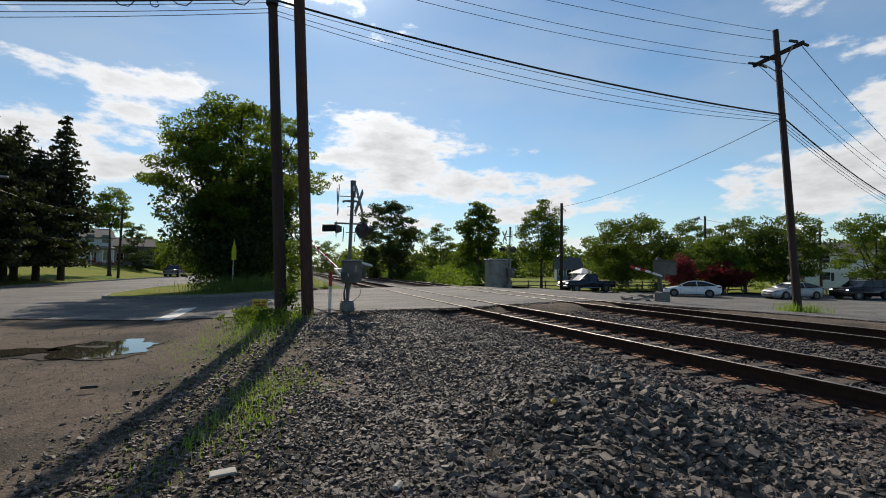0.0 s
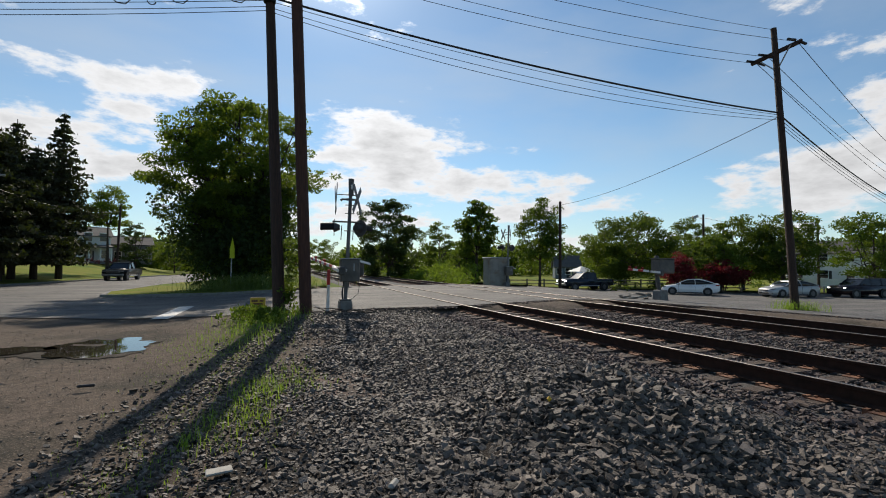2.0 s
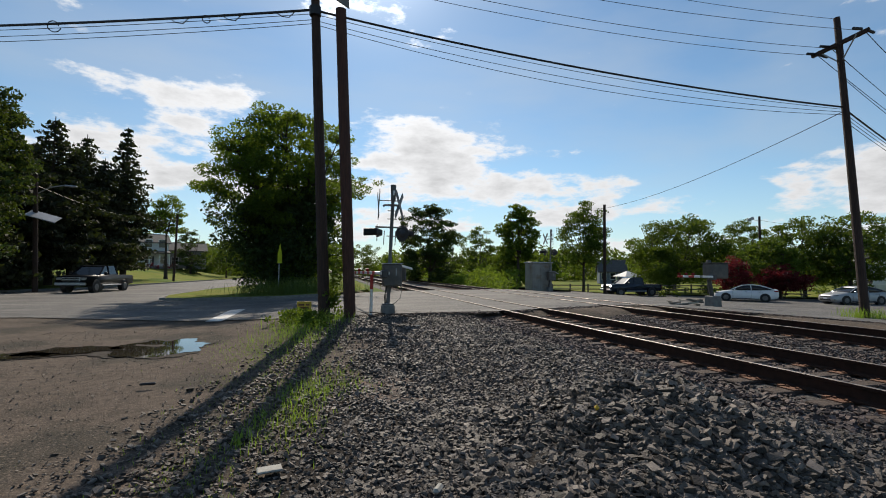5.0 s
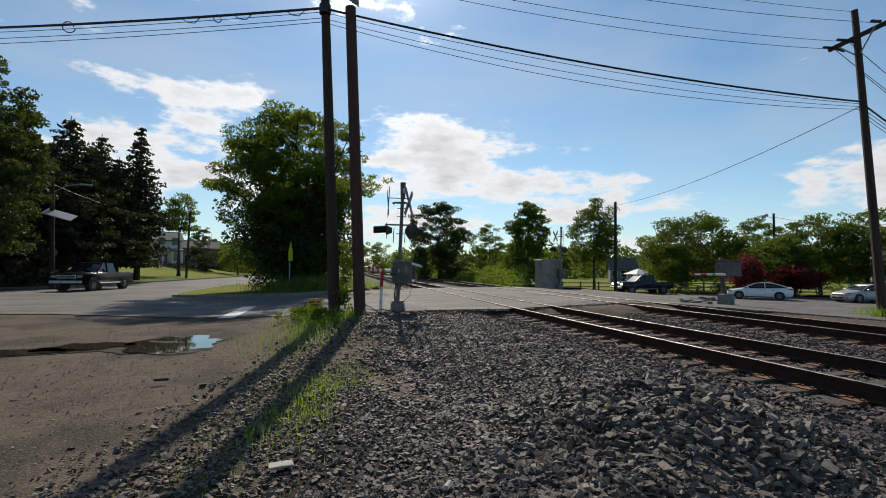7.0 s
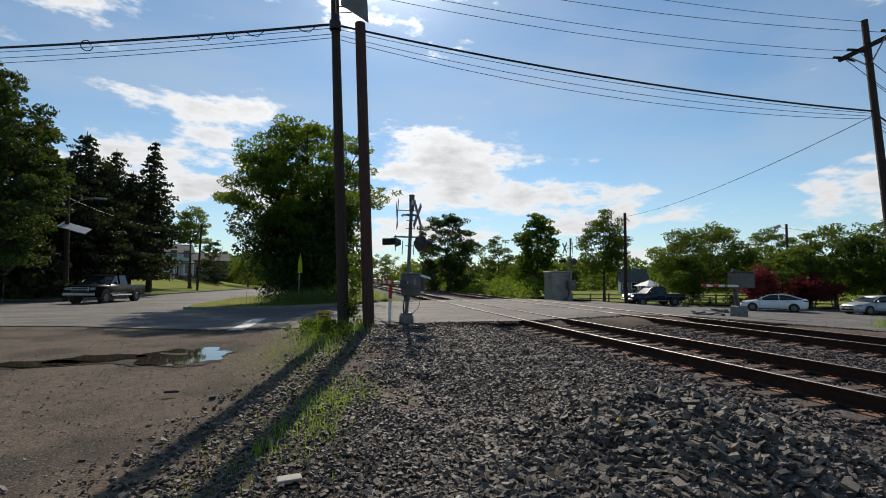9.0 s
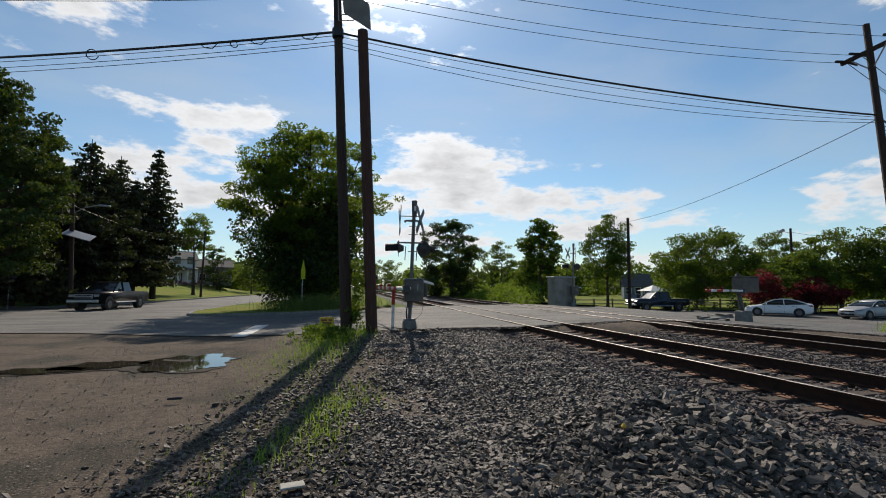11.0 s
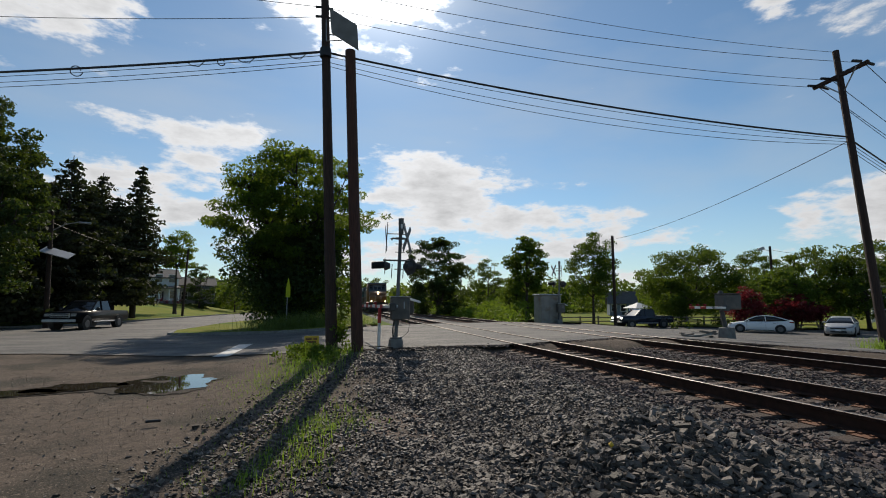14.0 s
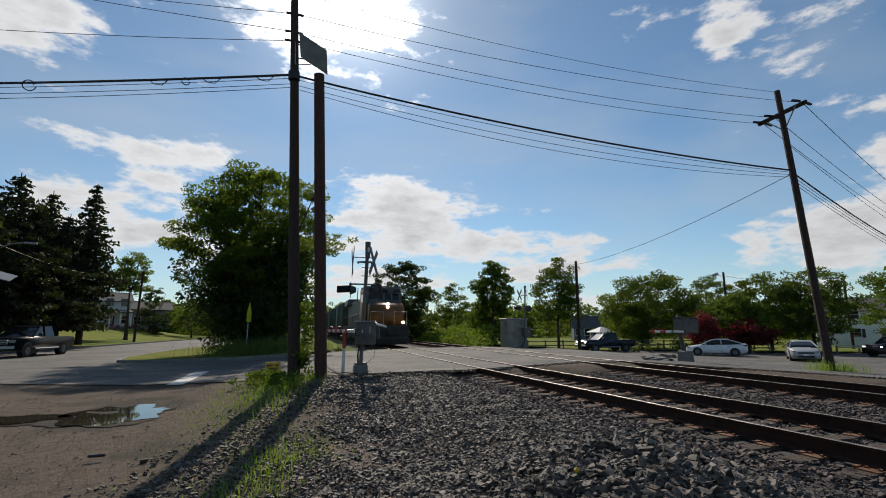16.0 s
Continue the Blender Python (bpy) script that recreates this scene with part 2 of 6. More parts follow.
M = dict(
    ground=mat("dirt_and_gravel", (0.126, 0.098, 0.076), 0.95, (0.074, 0.058, 0.046), 9.0, 0.9, 40.0, dirt=(0.048, 0.042, 0.033), dirt_scale=0.7, dirt_range=(0.48, 0.62), spec=0.12, speck=70.0),
    field=mat("rough_grass", (0.07, 0.12, 0.025), 0.95, (0.12, 0.14, 0.04), 1.2, 0.8, 30.0, spec=0.05),
    lawn=mat("mown_lawn", (0.13, 0.165, 0.022), 0.95, (0.18, 0.175, 0.04), 0.5, 0.6, 40.0, dirt=(0.09, 0.13, 0.025), dirt_scale=0.2, spec=0.05),
    asphalt=mat("old_asphalt", (0.112, 0.107, 0.102), 0.85, (0.082, 0.079, 0.076), 1.3, 0.8, 60.0, dirt=(0.165, 0.154, 0.14), dirt_scale=0.8, dirt_range=(0.46, 0.66), spec=0.3, speck=45.0, crack=0.33, stretch=(0.3, 1, 1)),
    paint=mat("road_paint", (0.62, 0.61, 0.58), 0.7, (0.40, 0.39, 0.37), 6.0),
    stone=mat("grey_ballast", (0.070, 0.057, 0.047), 0.62, (0.128, 0.107, 0.091), 9.0, 0.35, 90.0, vary=0.8, island=True, spec=0.2),
    stone_brown=mat("rusty_ballast", (0.125, 0.092, 0.08), 0.85, (0.07, 0.05, 0.043), 12.0, 0.4, 60.0, vary=0.5, island=True),
    # shade of the gaps between loose stones, put in as dark colour
    gap_shade=mat("stone_gap_shade", (0.05, 0.043, 0.037), 0.95, (0.028, 0.024, 0.021), 30.0, 1.0, 60.0, spec=0.05),
    bed=mat("ballast_bed", (0.085, 0.08, 0.078), 0.95, (0.04, 0.038, 0.036), 22.0, 1.0, 60.0),
    rail=mat("rusty_rail", (0.046, 0.022, 0.015), 0.85, (0.026, 0.014, 0.010), 8.0, 0.2, 60.0, metal=0.1, spec=0.2),
    shine=mat("polished_rail_head", (0.24, 0.215, 0.195), 0.5, (0.13, 0.11, 0.095), 3.0, metal=1.0),
    tie=mat("weathered_tie", (0.062, 0.040, 0.030), 0.9, (0.095, 0.068, 0.052), 5.0, 0.6, 40.0, vary=0.3, stretch=(1, 6, 6)),
    rust=mat("rust_plate", (0.21, 0.088, 0.042), 0.85, (0.10, 0.046, 0.026), 12.0, 0.3, 60.0),
    pole=mat("creosoted_pole", (0.055, 0.030, 0.022), 0.9, (0.03, 0.018, 0.014), 6.0, 0.8, 30.0, stretch=(6, 6, 0.5)),
    pole_red=mat("reddish_pole", (0.085, 0.036, 0.024), 0.9, (0.05, 0.022, 0.016), 6.0, 0.8, 30.0, stretch=(6, 6, 0.5)),
    chip=mat("brown_grit", (0.17, 0.145, 0.12), 0.9, (0.11, 0.092, 0.076), 20.0, vary=0.5, island=True),
    wire=mat("black_cable", (0.015, 0.015, 0.016), 0.6),
    galv=mat("galvanised_steel", (0.38, 0.39, 0.40), 0.5, (0.25, 0.26, 0.27), 10.0, 0.1, metal=0.7),
    alu=mat("weathered_aluminium", (0.15, 0.15, 0.15), 0.7, (0.10, 0.099, 0.097), 3.0, 0.1, metal=0.2),
    black=mat("black_metal", (0.012, 0.012, 0.014), 0.55),
    white=mat("white_paint", (0.75, 0.75, 0.73), 0.6, (0.6, 0.6, 0.57), 3.0),
    red=mat("red_reflective", (0.5, 0.03, 0.025), 0.5, (0.35, 0.02, 0.02), 3.0),
    bark=mat("bark", (0.06, 0.045, 0.034), 0.95, (0.03, 0.024, 0.02), 8.0, 1.0, 20.0, stretch=(3, 3, 0.6)),
    leaf=mat("broad_leaves", (0.04, 0.068, 0.013), 0.6, (0.024, 0.044, 0.009), 0.5, vary=0.5, island=True, spec=0.15, through_light=0.3),
    leaf_big=mat("sunlit_broad_leaves", (0.048, 0.084, 0.014), 0.6, (0.028, 0.052, 0.009), 0.35, vary=0.5, island=True, spec=0.12, through_light=0.42),
    leaf_lime=mat("lime_leaves", (0.06, 0.10, 0.016), 0.65, (0.04, 0.072, 0.012), 0.5, vary=0.45, island=True, spec=0.12, through_light=0.28),
    creeper=mat("creeper_leaves", (0.10, 0.155, 0.022), 0.6, (0.06, 0.10, 0.016), 0.6, vary=0.45, island=True, spec=0.15, through_light=0.4),
    leaf_red=mat("red_leaves", (0.075, 0.014, 0.016), 0.6, (0.045, 0.010, 0.012), 0.5, vary=0.4, island=True, spec=0.12, through_light=0.24, through_tint=(0.5, 0.05, 0.06)),
    needle=mat("needles", (0.028, 0.03, 0.018), 0.8, (0.038, 0.04, 0.02), 0.5, vary=0.4, island=True, spec=0.2, through_light=0.05),
    grass_dark=mat("verge_blades", (0.06, 0.10, 0.02), 0.7, (0.09, 0.12, 0.03), 0.7, vary=0.4, island=True, through_light=0.3),
    water=mat("puddle_water", (0.03, 0.026, 0.02), 0.03, (0.04, 0.034, 0.026), 2.0),
    damp=mat("damp_mud", (0.06, 0.05, 0.04), 0.9, (0.035, 0.03, 0.024), 7.0, 0.6, 40.0, speck=60.0, spec=0.1),
    reddirt=mat("reddish_dirt", (0.105, 0.06, 0.04), 0.95, (0.06, 0.042, 0.032), 6.0, 0.9, 40.0),
    concrete=mat("concrete", (0.20, 0.195, 0.185), 0.9, (0.13, 0.127, 0.12), 5.0, 0.3, 40.0),
    case=mat("grey_case_paint", (0.105, 0.098, 0.09), 0.7, (0.075, 0.07, 0.064), 3.0, 0.15, 30.0, dirt=(0.14, 0.12, 0.10), dirt_scale=2.5),
    case_dark=mat("dark_case_paint", (0.07, 0.068, 0.065), 0.6, (0.045, 0.044, 0.042), 4.0, 0.2, 30.0),
    pale_case=mat("pale_cabinet_paint", (0.25, 0.235, 0.21), 0.65, (0.19, 0.175, 0.155), 2.0, 0.15, 30.0, dirt=(0.17, 0.12, 0.08), dirt_scale=1.6, dirt_range=(0.55, 0.7)),
    rim=mat("dull_alloy", (0.16, 0.16, 0.165), 0.45, (0.10, 0.10, 0.105), 4.0, metal=0.6),
    lamp_back=mat("dark_lamp_back", (0.05, 0.05, 0.052), 0.6, (0.035, 0.035, 0.037), 3.0),
    sign_back=mat("sign_back", (0.13, 0.13, 0.135), 0.6, (0.09, 0.09, 0.095), 3.0, metal=0.2),
    lens=mat("red_lens", (0.22, 0.012, 0.01), 0.55, spec=0.2),
    yellow=mat("yellow_paint", (0.62, 0.40, 0.03), 0.6, (0.45, 0.28, 0.02), 5.0),
    lime_sign=mat("fluorescent_sign", (0.55, 0.62, 0.02), 0.5, (0.5, 0.56, 0.02), 3.0),
    tyre=mat("tyre_rubber", (0.018, 0.018, 0.018), 0.85),
    carglass=mat("car_glass", (0.012, 0.014, 0.016), 0.06),
    lampglass=mat("lamp_glass", (0.22, 0.225, 0.235), 0.2, metal=0.2),
    lamp_on=mat("lit_lamp", (1.0, 0.97, 0.9), 0.3, (1.0, 0.97, 0.9), emit=4.0),
    head_on=mat("train_headlight", (1.0, 0.82, 0.5), 0.3, (1.0, 0.82, 0.5), emit=4.5),
    paint_white=mat("white_car_paint", (0.72, 0.73, 0.75), 0.22, (0.68, 0.69, 0.71), 1.0),
    paint_silver=mat("silver_car_paint", (0.36, 0.37, 0.385), 0.4, (0.33, 0.34, 0.355), 1.0, metal=0.3),
    paint_black=mat("black_car_paint", (0.005, 0.0052, 0.006), 0.3, (0.007, 0.007, 0.008), 1.0, spec=0.08),
    paint_navy=mat("navy_car_paint", (0.015, 0.022, 0.035), 0.18, (0.012, 0.018, 0.03), 1.0),
    paint_maroon=mat("maroon_car_paint", (0.012, 0.006, 0.007), 0.2, (0.010, 0.005, 0.006), 1.0),
    # weathered orange, darkened further to hold the shade of the backlit front
    orange=mat("shaded_orange_loco_paint", (0.20, 0.078, 0.018), 0.5, (0.15, 0.058, 0.015), 1.2, dirt=(0.16, 0.08, 0.03), dirt_scale=0.8),
    locogrey=mat("dark_grey_loco_paint", (0.09, 0.095, 0.10), 0.55, (0.06, 0.062, 0.066), 1.5),
    grime=mat("grimy_steel", (0.025, 0.022, 0.02), 0.8, (0.04, 0.034, 0.03), 3.0),
    teal=mat("teal_freight_paint", (0.035, 0.075, 0.065), 0.6, (0.025, 0.05, 0.045), 1.2, dirt=(0.05, 0.04, 0.03)),
    siding=mat("white_siding", (0.62, 0.62, 0.60), 0.7, (0.55, 0.55, 0.53), 1.0),
    siding_grey=mat("grey_siding", (0.16, 0.165, 0.17), 0.7, (0.13, 0.135, 0.14), 1.0),
    siding_blue=mat("blue_siding", (0.14, 0.17, 0.22), 0.7, (0.11, 0.14, 0.18), 1.0),
    shingle=mat("roof_shingle", (0.10, 0.095, 0.09), 0.9, (0.07, 0.066, 0.064), 3.0),
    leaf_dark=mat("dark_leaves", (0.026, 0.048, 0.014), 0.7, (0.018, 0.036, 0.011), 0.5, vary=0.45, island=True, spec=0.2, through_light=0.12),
    panel_back=mat("weathered_panel_back", (0.20, 0.19, 0.17), 0.6, (0.15, 0.14, 0.125), 3.0, 0.2, 12.0, metal=0.2),
    panel_light=mat("pale_panel", (0.35, 0.37, 0.40), 0.4, (0.30, 0.32, 0.35), 2.0),
    plank=mat("weathered_plank", (0.16, 0.14, 0.12), 0.9, (0.10, 0.09, 0.08), 6.0, 0.4, 30.0, stretch=(1, 6, 6)),
    trash=mat("pale_litter", (0.36, 0.34, 0.30), 0.85, (0.26, 0.245, 0.22), 8.0),
    grass=mat("grass_blades", (0.13, 0.24, 0.03), 0.6, (0.10, 0.18, 0.025), 0.7, vary=0.4, island=True, through_light=0.5),
)


# ---- mesh helpers ----
def thing(name, label, category, at=(0, 0, 0), rz=0.0, group="", kind=""):
    e = new(name)
    e.empty_display_size = 0.2
    e.matrix_basis = pose(*at, 0, 0, rz)
    return tagged(e, label, category, group, kind)


def part(name, bm, material, parent=None, label="", smooth=False):
    me = bpy.data.meshes.new(name)
    bm.normal_update()
    bm.to_mesh(me)
    bm.free()
    me.materials.append(material)
    if smooth:
        me.shade_smooth()
    ob = new(name, me)
    ob.parent = parent
    if label:
        ob["label"] = label
    return ob


def solo(name, bm, material, label, category="", at=(0, 0, 0), rz=0.0, kind="", group="", smooth=False):
    ob = part(name, bm, material, None, "", smooth)
    ob.matrix_basis = pose(*at, 0, 0, rz)
    return tagged(ob, label, category, group, kind)


def box(bm, c, s, m=None, bevel=0.0, taper=None):
    r = bmesh.ops.create_cube(bm, size=1.0)["verts"]
    bmesh.ops.scale(bm, vec=s, verts=r)
    if taper:
        for v in r:
            if v.co.z > 0:
                v.co.x *= taper[0]
                v.co.y *= taper[1]
    if bevel:
        es = list({e for v in r for e in v.link_edges})
        g = bmesh.ops.bevel(bm, geom=es, offset=bevel, segments=1, affect="EDGES", clamp_overlap=True)
        r = list({v for f in g["faces"] for v in f.verts} | {v for v in r if v.is_valid})
    if m is not None:
        bmesh.ops.transform(bm, matrix=m, verts=r)
    bmesh.ops.translate(bm, vec=c, verts=r)
    return bm


def rod(bm, a, b, r0, r1=None, n=10):
    a, b = Vector(a), Vector(b)
    d = b - a
    m = Matrix.Translation((a + b) / 2) @ d.to_track_quat("Z", "Y").to_matrix().to_4x4()
    bmesh.ops.create_cone(bm, cap_ends=True, segments=n, radius1=r0, radius2=r0 if r1 is None else r1, depth=d.length, matrix=m)
    return bm


def tube(bm, pts, radii, n=6):
    """A round limb or cable through points."""
    pts = [Vector(p) for p in pts]
    if isinstance(radii, (int, float)):
        radii = [radii] * len(pts)
    rings = []
    for i, p in enumerate(pts):
        d = (pts[min(i + 1, len(pts) - 1)] - pts[max(i - 1, 0)]).normalized()
        u = d.orthogonal().normalized() if abs(d.z) > 0.99 else d.cross(Vector((0, 0, 1))).normalized()
        w = d.cross(u)
        rings.append([bm.verts.new(p + (u * math.cos(k * 2 * math.pi / n) + w * math.sin(k * 2 * math.pi / n)) * radii[i]) for k in range(n)])
    for a, b in zip(rings, rings[1:]):
        for k in range(n):
            bm.faces.new((a[k], a[(k + 1) % n], b[(k + 1) % n], b[k]))
    bm.faces.new(rings[0][::-1])
    bm.faces.new(rings[-1])
    return bm


def prism(bm, outline, y0, y1, axis="y"):
    """Extrudes an outline given in (x, z) along y (or in (x, y) along z)."""
    put = (lambda p, k: (p[0], k, p[1])) if axis == "y" else ((lambda p, k: (k, p[0], p[1])) if axis == "x" else (lambda p, k: (p[0], p[1], k)))
    a = [bm.verts.new(put(p, y0)) for p in outline]
    b = [bm.verts.new(put(p, y1)) for p in outline]
    n = len(outline)
    for i in range(n):
        bm.faces.new((a[i], a[(i + 1) % n], b[(i + 1) % n], b[i]))
    bm.faces.new(a[::-1])
    bm.faces.new(b)
    bmesh.ops.recalc_face_normals(bm, faces=bm.faces)
    return bm


def ease(v, a, b):
    k = min(1.0, max(0.0, (v - a) / (b - a)))
    return k * k * (3 - 2 * k)


# ---- the lie of the land ----
BEND = 0.032


def track_x(c, y):
    """Lateral place of a track's centre line: straight, then slightly to the right past the crossing."""
    k = y - 10.0
    return c + BEND * (k + math.sqrt(k * k + 60.0)) / 2 - BEND * (math.sqrt(100 + 60) - 10) / 2


NEAR, FAR = 6.68, 11.55
GAUGE = 1.6


def road_z(x, y):
    """The road climbs to the rails and falls away on both sides."""
    if x < 9:
        z = -0.03 - 0.39 * ease(-x, -4.5, 5)
    else:
        z = -0.03 - 0.27 * ease(x, 13, 20) - 0.80 * ease(x, 19, 33)
    return z


WATER = -0.365   # level of the standing rain


def land(x, y):
    left = -0.40 + 0.28 * ease(y, 6, 14) * ease(x, -5, 1)          # pull-off rises to the poles
    z = left + (-0.25 - left) * ease(x, 1.8, 4.6)
    z -= 0.22 * ease(x, 4.7, 5.3)
    z = z + (road_z(x, y) - 0.025 - z) * ease(x, 13.1, 14.3)
    z = z + (road_z(x, y) - 0.018 - z) * ease(y, 12.5, 15) * (1 - ease(y, 30, 36))
    z += 0.64 * math.exp(-(((x - 2.75) / 1.1) ** 2 + ((y - 3.4) / 1.45) ** 2))    # heap of ballast
    z -= 0.10 * math.exp(-(((x - 2.1) / 0.7) ** 2 + ((y - 6.0) / 0.9) ** 2)) - 0.10 * math.exp(-(((x - 3.2) / 0.8) ** 2 + ((y - 7.4) / 1.2) ** 2))
    z += 0.14 * math.exp(-(((x - 1.2) / 1.4) ** 2 + ((y - 2.3) / 1.3) ** 2))
    if y > 40:
        z += 0.055 * (y - 40) * ease(-x, 15, 30) * (1 - ease(y, 80, 140))
    if math.hypot(x, y) < 30:
        z += (0.03 + 0.03 * ease(x, 0, 2)) * noise.noise((x * 0.9, y * 0.9, 0)) * (1 - ease(y, 11, 14)) * (1 - ease(x, 4.2, 5.0))
        z += 0.065 * ease(x, 0, 1.5) * noise.noise((x * 2.2, y * 2.2, 4)) * (1 - ease(y, 9, 13)) * (1 - ease(x, 4.2, 5.0))
    # shallow level hollow where the rain stands
    w = math.exp(-((x + 3.7) / 2.5) ** 4 - ((y - 10.8) / 1.9) ** 4)
    hollow = WATER - 0.014 + 0.03 * noise.noise((x * 1.1, y * 1.1, 9)) + 0.012 * noise.noise((x * 4, y * 4, 2))
    return z + (hollow - z) * w


def sheet(outline, cell, height):
    """A flat outline in (x, y), cut into cells and laid on the land."""
    bm = bmesh.new()
    bm.faces.new([bm.verts.new((x, y, 0)) for x, y in outline])
    bm.normal_update()
    if bm.faces[:][0].normal.z < 0:
        bmesh.ops.reverse_faces(bm, faces=bm.faces)
    xs, ys = [p[0] for p in outline], [p[1] for p in outline]
    for k in range(int(min(xs) // cell) + 1, int(max(xs) // cell) + 1):
        bmesh.ops.bisect_plane(bm, geom=bm.verts[:] + bm.edges[:] + bm.faces[:], plane_co=(k * cell, 0, 0), plane_no=(1, 0, 0))
    for k in range(int(min(ys) // cell) + 1, int(max(ys) // cell) + 1):
        bmesh.ops.bisect_plane(bm, geom=bm.verts[:] + bm.edges[:] + bm.faces[:], plane_co=(0, k * cell, 0), plane_no=(0, 1, 0))
    for v in bm.verts:
        v.co.z = height(v.co.x, v.co.y)
    return bm


# ---- ground, road, lawns ----
def build_ground():
    bm = bmesh.new()
    def lines(lo, mid0, mid1, hi, fine):
        out, v = [], mid0
        while v > lo:
            out.append(v)
            v -= max(fine, (mid0 - v) * 0.3 + fine)
        out = out[::-1] + [lo]
        out[:] = sorted(out)
        v = mid0 + fine
        while v < mid1:
            out.append(v)
            v += fine
        while v < hi:
            out.append(v)
            v += max(fine, (v - mid1) * 0.12 + fine)
        return out + [hi]
    xs = lines(-1500, -20, 17, 1500, 0.3)
    ys = lines(-1500, -3, 17, 3000, 0.3)
    grid = [[bm.verts.new((x, y, land(x, y) - 0.01 - 0.5 * max(ease(y, 24, 28), ease(-x, 20, 24) * ease(y, 10, 14), ease(x, 22, 26)))) for x in xs] for y in ys]
    for r0, r1 in zip(grid, grid[1:]):
        for i in range(len(xs) - 1):
            bm.faces.new((r0[i], r0[i + 1], r1[i + 1], r1[i]))
    solo("ground", bm, M["ground"], "bare dirt and crushed stone ground", "ground", kind="structure", smooth=True)


ROAD = [(-140, 34), (-30, 22), (-9, 18.8), (-3, 16.2), (0, 15.0), (2.9, 14.2), (5.6, 14.0), (8.4, 15.0), (11.2, 16.0), (13.2, 15.2),
        (14.0, 12.5), (16.2, 8.4), (19, 2), (24, -10), (60, -60), (140, -60), (140, 5), (60, 25), (46, 33.5), (40, 38.5), (36, 42.6), (27, 43.2), (22.5, 37.5), (20, 33.4),
        (14, 32.3), (8, 30.6), (3.5, 28.5), (1.0, 26.4), (-2.2, 27.2), (-6.6, 27.4), (-7.9, 28.2), (-8.3, 31), (-7.9, 42), (-6.2, 52), (-4.6, 60),
        (-4.8, 80), (-5.2, 130), (-11.8, 130), (-14.3, 82), (-15.9, 64), (-17.9, 43.5), (-20, 39), (-26, 37.6), (-60, 44), (-140, 62)]


def build_road():
    solo("road", sheet(ROAD, 1.5, lambda x, y: road_z(x, y)), M["asphalt"], "worn grey asphalt road over the level crossing", "road", kind="structure", smooth=True)
    for name, pts in (("stop_bar", [(-3.15, 15.9), (-2.65, 15.75), (-2.55, 20.3), (-3.1, 20.4)]),
                      ("edge_line", [(-40, 36.2), (-26, 34.4), (-19.5, 34.9), (-19.5, 35.1), (-26, 34.6), (-40, 36.4)])):
        solo(name, sheet(pts, 1.0, lambda x, y: road_z(x, y) + 0.006), M["paint"], "worn white line painted on the asphalt", "road marking", kind="structure")
    for name, line in (("kerb", [(-60, 44.3), (-26, 37.9), (-20.2, 39.3), (-18.1, 43.6), (-16.1, 64), (-14.5, 82)]), ("kerb", [(1.0, 26.55), (-2.2, 27.3), (-6.5, 27.5), (-7.75, 28.15), (-8.2, 31), (-7.8, 42), (-6.1, 52), (-4.5, 60)])):
        bm = bmesh.new()
        rings = []
        for i, (x, y) in enumerate(line):
            a, b = Vector(line[max(i - 1, 0)]), Vector(line[min(i + 1, len(line) - 1)])
            n = (b - a).normalized()
            n = Vector((-n.y, n.x)) * 0.09
            z = road_z(x, y)
            rings.append([bm.verts.new((x + n.x, y + n.y, z - 0.1)), bm.verts.new((x + n.x, y + n.y, z + 0.13)), bm.verts.new((x - n.x, y - n.y, z + 0.13)), bm.verts.new((x - n.x, y - n.y, z - 0.1))])
        for p, q in zip(rings, rings[1:]):
            for k in range(3):
                bm.faces.new((p[k], p[k + 1], q[k + 1], q[k]))
        bmesh.ops.recalc_face_normals(bm, faces=bm.faces)
        solo(name, bm, M["concrete"], "worn grey concrete kerb along the road", "kerb", kind="structure")
    isl = [(-7.6, 28.1), (-6.4, 27.6), (-2.2, 27.4), (0.9, 26.7), (3.2, 28.9), (4.2, 40), (5.0, 60), (-4.4, 60), (-6.0, 52), (-7.7, 42), (-8.1, 31)]
    solo("grass_island", sheet(isl, 1.0, lambda x, y: road_z(x, y) + 0.12 + 0.05 * noise.noise((x * 0.5, y * 0.5, 3))), M["lawn"], "mown grass verge between road and tracks", "lawn", kind="structure", smooth=True)
    lft = [(-18.2, 43.8), (-16.2, 64), (-14.6, 82), (-12.0, 130), (-14, 300), (-300, 300), (-300, 80), (-60, 44.6), (-26, 38.2), (-20.3, 39.6)]
    solo("front_lawn", sheet(lft, 4.0, lambda x, y: max(land(x, y), road_z(x, y)) + 0.05), M["lawn"], "sunlit front lawns along the side road", "lawn", kind="structure", smooth=True)
    rgt = [(20.2, 34), (22.3, 38), (26.8, 43.7), (36.2, 43.1), (40.3, 39), (46.2, 34), (60, 25.6), (140, 6), (300, 20), (300, 300), (16, 300), (17, 60), (18.5, 36)]
    solo("park_lawn", sheet(rgt, 4.0, lambda x, y: road_z(x, y) + 0.10), M["lawn"], "park lawn under shade trees", "lawn", kind="structure", smooth=True)
    scrub = [(5.6, 60), (4.6, 40), (3.8, 29.5), (8, 31), (14, 32.8), (18.2, 34.5), (17.2, 60), (22, 120), (30, 300), (-4, 300), (-4, 61)]
    solo("railway_verge", sheet(scrub, 3.0, lambda x, y: -0.36), M["field"], "weedy gravel verge along the railway", "verge", kind="structure", smooth=True)


